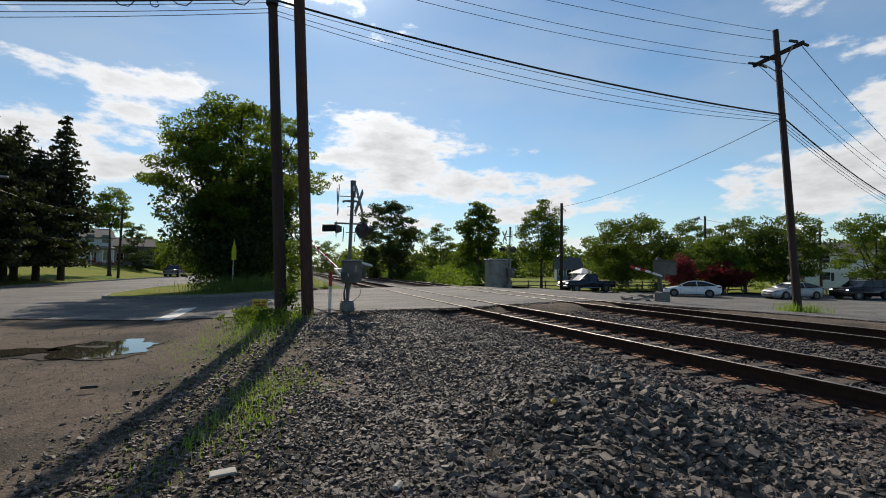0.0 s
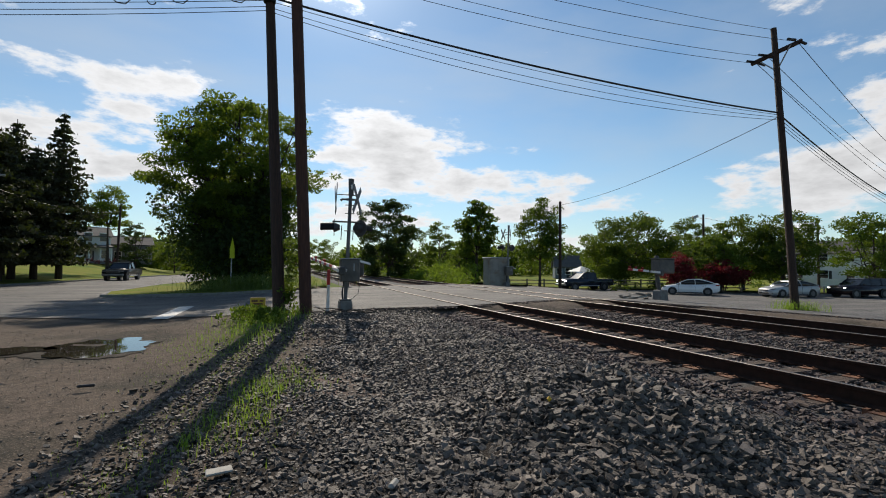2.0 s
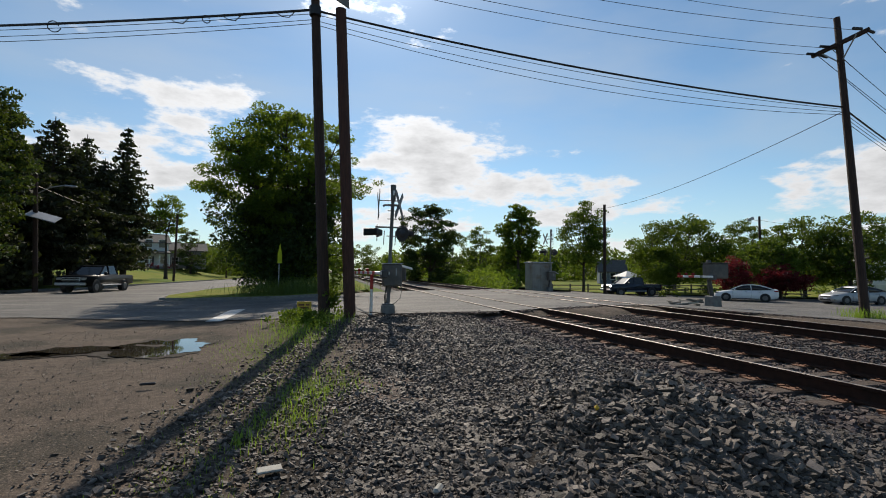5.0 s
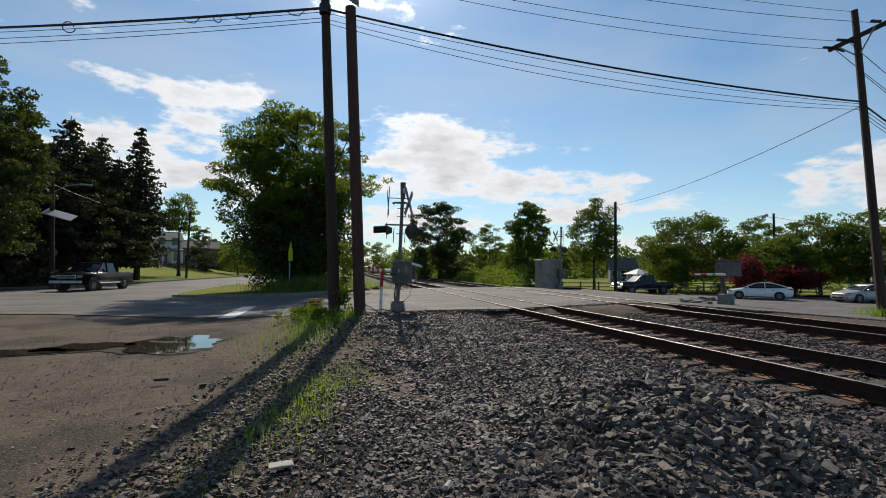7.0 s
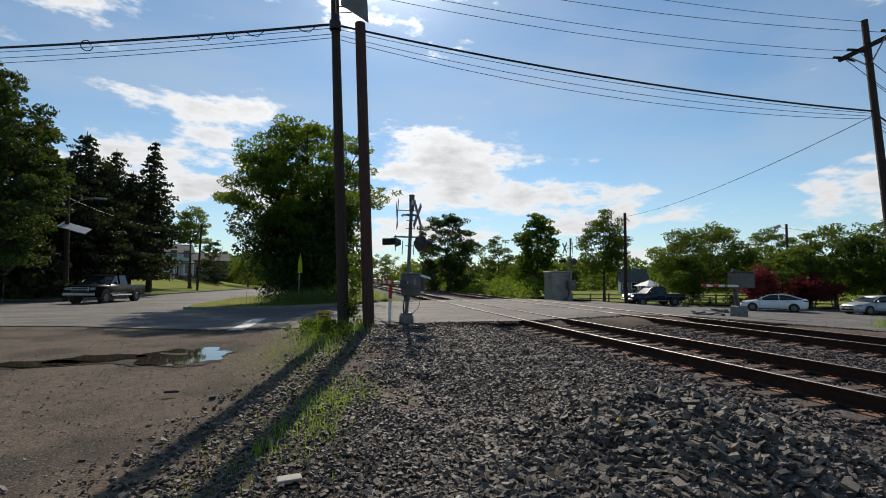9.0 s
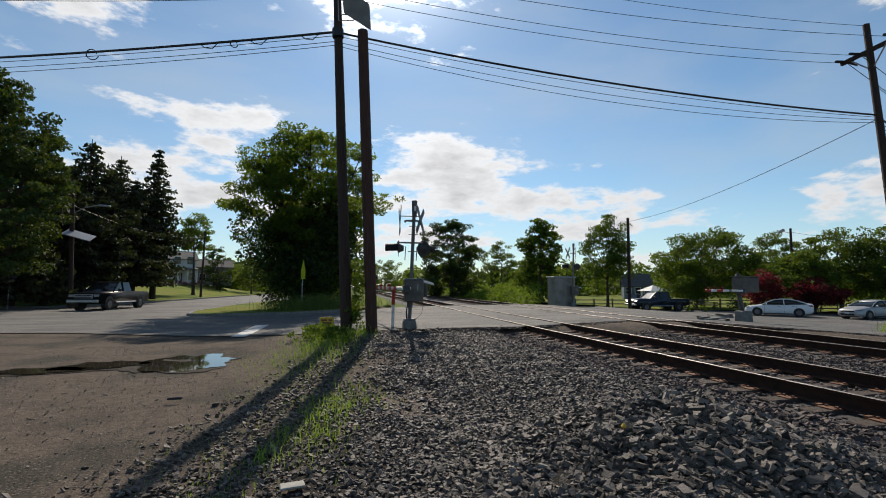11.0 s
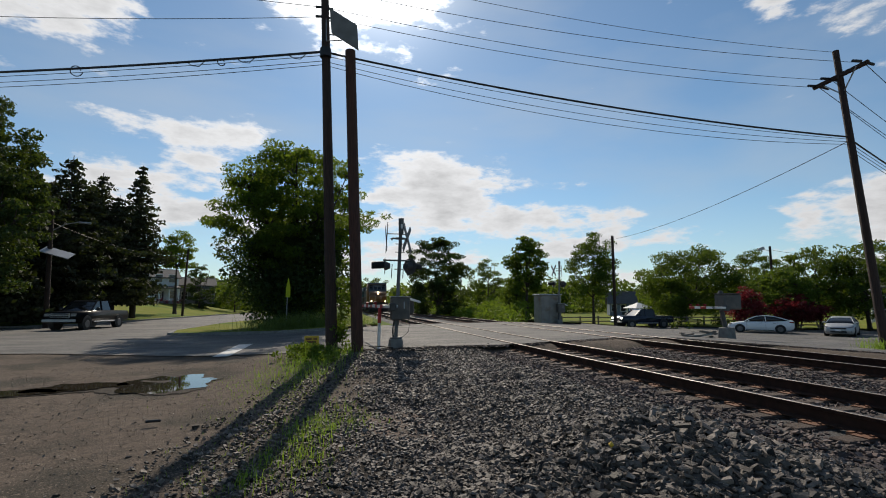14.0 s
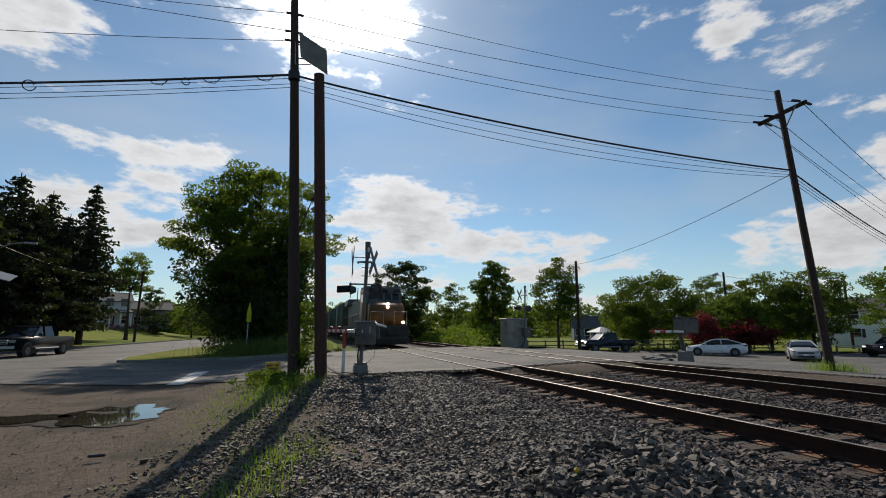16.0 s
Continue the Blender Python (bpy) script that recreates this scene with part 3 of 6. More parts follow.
# ---- railway ----
def rail_bm(cx, side, ys):
    """One rail as a swept profile: foot, web and head."""
    prof = [(-0.07, -0.195), (0.07, -0.195), (0.07, -0.18), (0.012, -0.155), (0.012, -0.045), (0.036, -0.035), (0.036, -0.004), (-0.036, -0.004), (-0.036, -0.035), (-0.012, -0.045), (-0.012, -0.155), (-0.07, -0.18)]
    bm = bmesh.new()
    rings = [[bm.verts.new((track_x(cx, y) + side * GAUGE / 2 + px, y, pz)) for px, pz in prof] for y in ys]
    n = len(prof)
    for a, b in zip(rings, rings[1:]):
        for k in range(n):
            bm.faces.new((a[k], a[(k + 1) % n], b[(k + 1) % n], b[k]))
    bmesh.ops.recalc_face_normals(bm, faces=bm.faces)
    return bm


def head_bm(cx, side, ys):
    bm = bmesh.new()
    rings = [[bm.verts.new((track_x(cx, y) + side * GAUGE / 2 + px, y, pz)) for px, pz in ((-0.026, -0.0035), (-0.02, 0.0), (0.02, 0.0), (0.026, -0.0035))] for y in ys]
    for a, b in zip(rings, rings[1:]):
        for k in range(3):
            bm.faces.new((a[k], a[k + 1], b[k + 1], b[k]))
    return bm


def build_track(name, cx, label):
    ys = [-40 + 2.0 * i for i in range(60)] + [80 + 10.0 * i for i in range(28)]
    t = thing(name, label, "railway track")
    for side in (-1, 1):
        r = part("rail", rail_bm(cx, side, ys), M["rail"], t, "rust-brown steel rail")
        part("rail_head", head_bm(cx, side, ys), M["shine"], r, "polished running surface")
    tie = bmesh.new()
    box(tie, (0, 0, 0), (2.6, 0.23, 0.16), bevel=0.015)
    tme = part("tie", tie, M["tie"], t, "weathered timber tie")
    plate = bmesh.new()
    box(plate, (0, 0, 0.086), (0.42, 0.19, 0.014))
    for dx, dy in ((-0.11, 0.06), (0.11, -0.06), (-0.11, -0.06), (0.11, 0.06)):
        box(plate, (dx, dy, 0.1), (0.03, 0.03, 0.025))
    box(plate, (-0.1, 0.15, 0.05), (0.1, 0.05, 0.1))
    pme = part("tie_plate", plate, M["rust"], tme, "rusty tie plate with spikes")
    first = True
    y = -12.0
    while y < 120:
        if not 14.2 < y < 31 - (0 if cx < 9 else -1):
            m = pose(track_x(cx, y), y, -0.285 + random.uniform(-0.008, 0.008), 0, 0, random.uniform(-1.5, 1.5))
            if first:
                o, p = tme, pme
                first = False
            else:
                o, p = new("tie", tme.data), new("tie_plate", pme.data)
            o.parent, p.parent = t, o
            o.matrix_basis, p.matrix_basis = m, pose(-GAUGE / 2, 0, 0)
            q = new("tie_plate", pme.data)
            q.parent, q.matrix_basis = o, pose(GAUGE / 2, 0, 0, 0, 0, 180)
        y += 0.55 if y < 60 else 1.1
    return t


def build_bed():
    bm = bmesh.new()
    ys = [-60 + 2 * i for i in range(37)] + [31.5 + 4 * i for i in range(20)] + [120 + 20 * i for i in range(10)]
    prev = None
    for y in ys:
        x0, x1 = track_x(NEAR, y), track_x(FAR, y)
        row = [(x0 - 2.5, -0.55), (x0 - 1.75, -0.30), (x0 - 1.3, -0.24), (x0 + 1.3, -0.24), (x0 + 2.1, -0.33), (x1 - 2.0, -0.33), (x1 - 1.3, -0.24), (x1 + 1.3, -0.24), (x1 + 1.7, -0.30), (x1 + 2.6, -0.6)]
        if 14 < y < 31:
            row = [(x, -0.45) for x, _ in row]
        row = [bm.verts.new((x, y, z)) for x, z in row]
        if prev:
            for i in range(len(row) - 1):
                bm.faces.new((prev[i], prev[i + 1], row[i + 1], row[i]))
        prev = row
    solo("ballast_bed", bm, M["bed"], "packed ballast under the two tracks", "ballast", kind="structure")


# ---- trees ----
def leaf_mesh(name, centers, rng, leaf, per, material, flat=0.6):
    """Many small leaf quads round clump centres (x, y, z, radius), as one mesh."""
    quads = []
    for cx, cy, cz, r in centers:
        n = max(6, int(per * (r ** 2)))
        d = rng.normal(size=(n, 3))
        d /= np.linalg.norm(d, axis=1)[:, None] + 1e-9
        p = np.array([cx, cy, cz]) + d * (r * rng.uniform(0.35, 1.12, (n, 1)) ** 0.7) * np.array([1, 1, flat])
        a = rng.normal(size=(n, 3))
        a /= np.linalg.norm(a, axis=1)[:, None]
        b = np.cross(a, rng.normal(size=(n, 3)))
        b /= np.linalg.norm(b, axis=1)[:, None] + 1e-9
        s = leaf * rng.uniform(0.6, 1.4, (n, 1))
        quads.append(np.stack([p - a * s, p + b * s * 0.55, p + a * s, p - b * s * 0.55], 1))
    co = np.concatenate(quads).astype(np.float32)
    n = len(co)
    me = bpy.data.meshes.new(name)
    me.vertices.add(4 * n)
    me.loops.add(4 * n)
    me.polygons.add(n)
    me.vertices.foreach_set("co", co.ravel())
    me.loops.foreach_set("vertex_index", np.arange(4 * n, dtype=np.int32))
    me.polygons.foreach_set("loop_start", np.arange(0, 4 * n, 4, dtype=np.int32))
    me.update(calc_edges=True)
    me.materials.append(material)
    return me


def leafy_tree(name, label, at, profile, seed, trunk, fork, limbs, clumps, clump_r, leaf, per, material, gap=0.25, category="tree", droop=0.0):
    """A broadleaf tree: forked limbs, twigs out to sprays of leaves that fill a lobed crown. profile: (height, reach) up the crown."""
    rng = np.random.default_rng(seed)
    t = thing(name, label, category, at)
    zs, rs = [p[0] for p in profile], [p[1] for p in profile]
    top, wide = zs[-1], max(rs)
    bm = bmesh.new()
    lean = rng.normal(size=2) * 0.015 * top
    spine = [Vector((lean[0] * k, lean[1] * k, top * 0.86 * k)) for k in (0, 0.05, 0.2, 0.45, 0.7, 1.0)]
    tube(bm, spine, [trunk * 1.4, trunk, trunk * 0.85, trunk * 0.5, trunk * 0.28, 0.015], 9)
    joints = list(spine[2:])
    for i in range(limbs):
        a = i * 2.39996 + rng.normal() * 0.3
        z1 = zs[0] + (top - zs[0]) * rng.uniform(0.25, 0.9)
        r1 = np.interp(z1, zs, rs) * rng.uniform(0.6, 0.85)
        z0 = min(z1 * 0.7, fork + (top * 0.55 - fork) * (i / limbs))
        pts = []
        for k in range(6):
            f = k / 5
            bend = a + 0.25 * math.sin(f * 3 + i)
            pts.append(Vector((r1 * f ** 0.85 * math.cos(bend) + lean[0] * z0 / top, r1 * f ** 0.85 * math.sin(bend) + lean[1] * z0 / top, z0 + (z1 - z0) * f ** 1.2)))
        w = trunk * 0.42 * (1.1 - z0 / top)
        tube(bm, pts, [w * (1 - 0.85 * k / 5) + 0.012 for k in range(6)], 6)
        joints += pts[1:]
    nodes = np.array([j[:] for j in joints])
    centers, tries = [], 0
    while len(centers) < clumps and tries < clumps * 20:
        tries += 1
        z = rng.uniform(zs[0], top)
        reach = np.interp(z, zs, rs)
        if rng.random() > (reach / wide) ** 1.2 + 0.08:
            continue
        a = rng.uniform(0, 2 * math.pi)
        lobe = 1 + 0.34 * noise.noise((math.cos(a) * 1.6 + seed, math.sin(a) * 1.6, z * 2.2 / wide))
        r = reach * lobe * math.sqrt(rng.uniform(0.12, 1.0))
        x, y = r * math.cos(a), r * math.sin(a)
        if noise.noise((x * 2.4 / wide + seed, y * 2.4 / wide, z * 3.2 / wide)) < -gap:
            continue
        p = np.array([x, y, z])
        cost = np.linalg.norm(nodes - p, axis=1) + 1.5 * np.maximum(0, nodes[:, 2] - z)
        b = nodes[int(np.argmin(cost))]
        m = (b + p) / 2 + np.array([0, 0, 0.12 * np.linalg.norm(p - b)])
        tube(bm, [b, m, p], [0.012 + trunk * 0.07, 0.008 + trunk * 0.035, 0.006], 4)
        for f in (1.0, 0.72):
            q = b + (p - b) * f + rng.normal(size=3) * clump_r * 0.35
            centers.append((q[0], q[1], q[2] - droop * r * r / wide, clump_r * rng.uniform(0.6, 1.25) * f))
    part("trunk", bm, M["bark"], t, "dark bark trunk and limbs")
    crown = new("crown", leaf_mesh("crown", centers, rng, leaf, per, M[material], 0.5))
    crown.parent = t
    return t


def dome(h, s, low):
    """The outline of a rounded crown."""
    return [(h * low, s * 0.5), (h * (low + 0.12), s * 0.88), (h * 0.5, s), (h * 0.74, s * 0.88), (h * 0.9, s * 0.58), (h, s * 0.15)]


def spruce(name, label, height, spread, seed, at, step=0.03, foot=0.14):
    """A conifer: straight trunk, whorls of drooping boughs, each hung with needle sprays."""
    rng = np.random.default_rng(seed)
    t = thing(name, label, "conifer", at)
    bm = bmesh.new()
    tube(bm, [(0, 0, 0), (0, 0, height * 0.5), (0, 0, height)], [0.32, 0.2, 0.03], 8)
    centers, z = [], height * foot
    while z < height * 0.995:
        k = z / height
        reach = spread * min(1.0, 1.4 * (1 - k) ** 0.85) * rng.uniform(0.72, 1.12) + 0.15
        n = 4 + int(8 * (1 - k))
        for i in range(n):
            a = i * 2 * math.pi / n + rng.uniform(0, 1.2)
            rr = reach * rng.uniform(0.55, 1.15)
            tip = Vector((rr * math.cos(a), rr * math.sin(a), z - 0.26 * rr + 0.05 * rr * rr))
            tube(bm, [(0, 0, z), tip], [0.05, 0.012], 4)
            m = 2 + int(rr / 0.7)
            for j in range(m):
                f = 0.25 + 0.78 * (j + 0.5) / m
                centers.append((tip.x * f + rng.normal() * 0.12, tip.y * f + rng.normal() * 0.12, z + (tip.z - z) * f - 0.12, (0.3 + 0.34 * (1 - k)) * rng.uniform(0.8, 1.25)))
        z += height * step
    part("trunk", bm, M["bark"], t, "straight dark trunk with whorled branches")
    crown = new("crown", leaf_mesh("crown", centers, rng, 0.19, 60, M["needle"], 0.42))
    crown.parent = t
    return t


def bush_stuff(name, label, spots, leaf, per, material, seed, kind="stuff", category="shrubs"):
    rng = np.random.default_rng(seed)
    ob = new(name, leaf_mesh(name, spots, rng, leaf, per, M[material], 0.8))
    return tagged(ob, label, category, kind=kind)


# ---- poles and wires ----
def utility_pole(name, label, base, tip, r0, r1, material="pole"):
    t = thing(name, label, "utility pole", base)
    bm = bmesh.new()
    d = Vector(tip) - Vector(base)
    tube(bm, [d * k for k in (-0.03, 0.25, 0.5, 0.75, 1.0)], [r0 + (r1 - r0) * k for k in (0, 0.25, 0.5, 0.75, 1)], 14)
    part("shaft", bm, M[material], t)
    return t


def cable(name, label, a, b, sag, r, group="overhead cables", n=24):
    a, b = Vector(a), Vector(b)
    bm = bmesh.new()
    tube(bm, [a.lerp(b, i / n) - Vector((0, 0, sag * 4 * (i / n) * (1 - i / n))) for i in range(n + 1)], r, 5)
    return solo(name, bm, M["wire"], label, "cable", group=group)


# ---- loose stone, weeds, puddles ----
def stone_shapes(rng, count, corners):
    """Angular broken shapes: convex hulls of a few points on a rough block, all with crisp flat faces."""
    shapes = []
    for _ in range(count):
        bm = bmesh.new()
        for k in range(corners):
            c = np.array([(k & 1) * 2 - 1, (k >> 1 & 1) * 2 - 1, (k >> 2 & 1) * 2 - 1], float)
            c = c * rng.uniform(0.5, 1.0, 3) if k < 8 else rng.normal(size=3) * np.array([1.1, 1.1, 0.9])
            bm.verts.new(c)
        bmesh.ops.convex_hull(bm, input=bm.verts[:])
        bmesh.ops.delete(bm, geom=[v for v in bm.verts if not v.link_faces], context="VERTS")
        bmesh.ops.recalc_face_normals(bm, faces=bm.faces)
        bm.normal_update()
        bmesh.ops.delete(bm, geom=[f for f in bm.faces if f.normal.z < -0.45], context="FACES")
        bm.verts.index_update()
        shapes.append((np.array([v.co[:] for v in bm.verts]), np.array([[v.index for v in f.verts] for f in bm.faces if len(f.verts) == 3])))
        bm.free()
    return shapes


def stone_mesh(name, spots, rng, material, corners=8, flat=0.46):
    """Many broken stones as one mesh. spots: x, y, z, size."""
    shapes = stone_shapes(rng, 16, corners)
    pick = rng.integers(0, len(shapes), len(spots))
    cos, tris, total = [], [], 0
    for i, (base, tri) in enumerate(shapes):
        own = spots[pick == i]
        n = len(own)
        if not n:
            continue
        v = np.repeat(base[None], n, 0)
        v *= (own[:, 3] * 0.5)[:, None, None] * rng.uniform(0.6, 1.35, (n, 1, 3)) * np.array([1.25, 0.85, flat])
        a, b, c = rng.uniform(0, 2 * np.pi, n), rng.normal(size=n) * 0.38, rng.normal(size=n) * 0.38
        for p, q, t in ((0, 2, b), (1, 2, c), (0, 1, a)):
            u = v[..., p] * np.cos(t)[:, None] - v[..., q] * np.sin(t)[:, None]
            w = v[..., p] * np.sin(t)[:, None] + v[..., q] * np.cos(t)[:, None]
            v[..., p], v[..., q] = u, w
        v += own[:, None, :3]
        tris.append((tri[None] + (np.arange(n) * len(base))[:, None, None]).reshape(-1, 3) + total)
        cos.append(v.reshape(-1, 3))
        total += n * len(base)
    co, tri = np.concatenate(cos).astype(np.float32), np.concatenate(tris).astype(np.int32)
    me = bpy.data.meshes.new(name)
    me.vertices.add(len(co))
    me.loops.add(3 * len(tri))
    me.polygons.add(len(tri))
    me.vertices.foreach_set("co", co.ravel())
    me.loops.foreach_set("vertex_index", tri.ravel())
    me.polygons.foreach_set("loop_start", np.arange(0, 3 * len(tri), 3, dtype=np.int32))
    me.update(calc_edges=True)
    me.shade_flat()
    me.materials.append(material)
    return me


def stone_cover(x, y):
    """How thickly stone lies at a place, 0 to 1."""
    edge = max(ease(x, -1.2 + 0.10 * y, 0.8 + 0.06 * y), 0.3 * ease(x, -3.6 + 0.25 * y, -1.6 + 0.2 * y)) * (1 - 0.8 * ease(-y, 0.0, 3.5))
    patch = 0.5 + 0.8 * noise.noise((x * 0.7, y * 0.7, 7))
    bare = math.exp(-(((x - 1.15) / 0.85) ** 2 + ((y - 8.4) / 2.4) ** 2)) * (0.5 + 0.6 * noise.noise((x * 1.3, y * 0.8, 2)))
    return max(0.0, min(1.0, edge * (0.55 + 0.6 * ease(x, 0.5, 2.5) + 0.4 * patch) - bare))


def build_stones():
    rng = np.random.default_rng(11)
    near, mid, brown, grit = [], [], [], []
    for _ in range(235000):
        y = 0.6 + 13.6 * rng.random() ** 1.8 if rng.random() < 0.95 else rng.uniform(-4.0, 1.0)
        x = rng.uniform(-2.6, 5.1)
        if x > 4.9 - 0.3 * rng.random() or rng.random() > stone_cover(x, y):
            continue
        heap = math.exp(-((x - 2.75) / 1.5) ** 2 - ((y - 3.1) / 1.7) ** 2)
        s = (0.024 + 0.032 * rng.random() ** 2) * (1.0 + 0.5 * heap) * (1.0 if y < 6 else 1.1)
        (near if y < 6 else mid).append((x, y, max(land(x, y), -0.27 if x > 4.4 else -9) + s * rng.uniform(-0.1, 0.42), s))
    for _ in range(34000):
        y = -1.0 + 15.3 * rng.random()
        k = rng.random()
        x = rng.uniform(4.5, 8.5) if k < 0.55 else rng.uniform(8.0, 13.6)
        z = -0.228
        u = min(abs(x - NEAR), abs(x - FAR))
        if u > 1.3:
            z -= 0.06 * ease(u, 1.3, 2.1)
        if abs(abs(x - NEAR) - GAUGE / 2) < 0.13 or abs(abs(x - FAR) - GAUGE / 2) < 0.13:
            continue
        s = 0.04 + 0.04 * rng.random()
        brown.append((x, y, z + rng.uniform(-0.03, 0.012), s))
    edge = [(1.2, 14.4), (2.9, 14.1), (5.6, 13.9), (8.4, 14.9), (11.2, 15.9), (13.2, 15.1), (14.0, 12.4), (16.0, 8.3), (18, 4.5)]
    for (xa, ya), (xb, yb) in zip(edge, edge[1:]):
        for _ in range(420):
            k, w = rng.random(), rng.normal() * 0.16
            x, y = xa + (xb - xa) * k + (w if xa >= 13 else 0), ya + (yb - ya) * k + (0 if xa >= 13 else w)
            if min(abs(abs(x - NEAR) - GAUGE / 2), abs(abs(x - FAR) - GAUGE / 2)) > 0.16:
                s = 0.02 + 0.06 * rng.random() ** 2
                brown.append((x, y, max(land(x, y), road_z(x, y) - 0.03) + 0.005, s))
    for _ in range(22000):
        y = 1.5 + 13 * rng.random() ** 1.5
        x = rng.uniform(-6.5, 2.6)
        s = 0.006 + 0.024 * rng.random() ** 4
        grit.append((x, y, land(x, y) + s * 0.1, s))
    # dark sheet laid under the stones, painting the shade in their gaps
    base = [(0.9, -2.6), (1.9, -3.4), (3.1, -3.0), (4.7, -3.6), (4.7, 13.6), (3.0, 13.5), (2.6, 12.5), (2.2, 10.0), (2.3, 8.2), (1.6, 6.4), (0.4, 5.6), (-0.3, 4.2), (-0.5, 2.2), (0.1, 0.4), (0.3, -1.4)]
    solo("ballast_base", sheet(base, 0.25, lambda x, y: land(x, y) + 0.003), M["gap_shade"], "dark sheet that paints the shade in the gaps between the loose stones", "gravel", kind="structure", smooth=True)
    for name, label, spots, m in (("ballast_heap", "loose heap of dark grey crushed stone", near, "stone"), ("ballast_shoulder", "dark grey crushed stone beside the track", mid, "stone"),
                                  ("track_ballast", "brown-grey ballast between the rails", brown, "stone_brown"), ("grit", "small stones scattered over packed dirt", grit, "chip")):
        tagged(new(name, stone_mesh(name, np.array(spots), rng, M[m], 6 if name == "grit" else 8)), label, "gravel", kind="stuff")


def blades(name, label, spots, rng, material, category="grass"):
    """Grass blades: x, y, z, height."""
    verts, faces = [], []
    for x, y, z, h in spots:
        a = rng.uniform(0, 2 * math.pi)
        dx, dy, w = math.cos(a), math.sin(a), 0.003 + 0.008 * h
        b = rng.uniform(0.2, 0.95) * h
        k = len(verts)
        verts += [(x - dy * w, y + dx * w, z), (x + dy * w, y - dx * w, z), (x + dx * b * 0.35 + dy * w * 0.7, y + dy * b * 0.35 - dx * w * 0.7, z + h * 0.6),
                  (x + dx * b * 0.35 - dy * w * 0.7, y + dy * b * 0.35 + dx * w * 0.7, z + h * 0.6), (x + dx * b, y + dy * b, z + h)]
        faces += [(k, k + 1, k + 2, k + 3), (k + 3, k + 2, k + 4)]
    me = bpy.data.meshes.new(name)
    me.from_pydata(verts, [], faces)
    me.materials.append(M[material])
    return tagged(new(name, me), label, category, kind="stuff")


def build_weeds():
    rng = np.random.default_rng(5)
    def scatter(cx, cy, rx, ry, n, h, zf=land):
        out = []
        for _ in range(n):
            x, y = cx + rng.normal() * rx, cy + rng.normal() * ry
            out.append((x, y, zf(x, y) - 0.01, h * rng.uniform(0.4, 1.2)))
        return out
    spots = scatter(-0.1, 5.9, 0.16, 0.55, 230, 0.15) + scatter(0.1, 6.6, 0.2, 0.4, 120, 0.12) + scatter(-0.62, 4.75, 0.05, 0.14, 45, 0.15) + scatter(-0.5, 5.3, 0.1, 0.25, 80, 0.13) + scatter(-1.0, 4.3, 0.3, 0.6, 120, 0.06)
    spots += scatter(-0.3, 11.2, 0.4, 0.9, 520, 0.24) + scatter(0.0, 12.4, 0.4, 0.5, 380, 0.28) + scatter(-0.9, 9.5, 0.5, 1.2, 600, 0.05) + scatter(-0.5, 7.6, 0.35, 1.2, 300, 0.05) + scatter(-0.9, 5.0, 0.35, 1.2, 300, 0.04)
    spots += scatter(0.1, 13.3, 0.5, 0.5, 420, 0.35)
    spots += scatter(0.3, 6.9, 0.28, 0.5, 260, 0.12) + scatter(-0.75, 4.2, 0.16, 0.35, 140, 0.06) + scatter(-0.2, 5.2, 0.2, 0.5, 200, 0.09) + scatter(-0.3, 8.4, 0.5, 1.6, 1100, 0.035) + scatter(-0.7, 10.4, 0.6, 0.9, 700, 0.05) + scatter(-1.1, 3.6, 0.3, 0.6, 260, 0.04)
    blades("weed_grass", "bright green weeds and grass sprouting through the stone", spots, rng, "grass")
    spots = scatter(18.8, 11.8, 0.45, 0.35, 500, 0.4, lambda x, y: road_z(x, y)) + scatter(15.2, 12.5, 0.7, 1.6, 600, 0.14, lambda x, y: -0.25)
    blades("pole_grass", "tuft of tall grass round the pole's foot", spots, rng, "grass")
    spots = []
    for _ in range(9000):
        x, y = rng.uniform(-8, 3.5), 27.3 + 20 * rng.random() ** 1.6
        if x > -7.4:
            spots.append((x, y, road_z(x, y) + 0.08, rng.uniform(0.04, 0.10)))
    for _ in range(2600):
        x, y = -0.9 + 1.5 * rng.normal(), 29.3 + rng.normal() * 0.8
        spots.append((x, y, road_z(x, y) + 0.08, rng.uniform(0.4, 1.1)))
    blades("verge_grass", "rough grass on the verge under the large tree", spots, rng, "grass_dark")


def blob(cx, cy, rx, ry, seed, n=64, rough=0.35):
    out = []
    for i in range(n):
        a = 2 * math.pi * i / n
        k = 1 + rough * noise.noise((math.cos(a) * 1.7 + seed, math.sin(a) * 1.7, seed)) + rough * 0.5 * noise.noise((math.cos(a) * 5 + seed, math.sin(a) * 5, seed))
        out.append((cx + rx * k * math.cos(a), cy + ry * k * math.sin(a)))
    return out


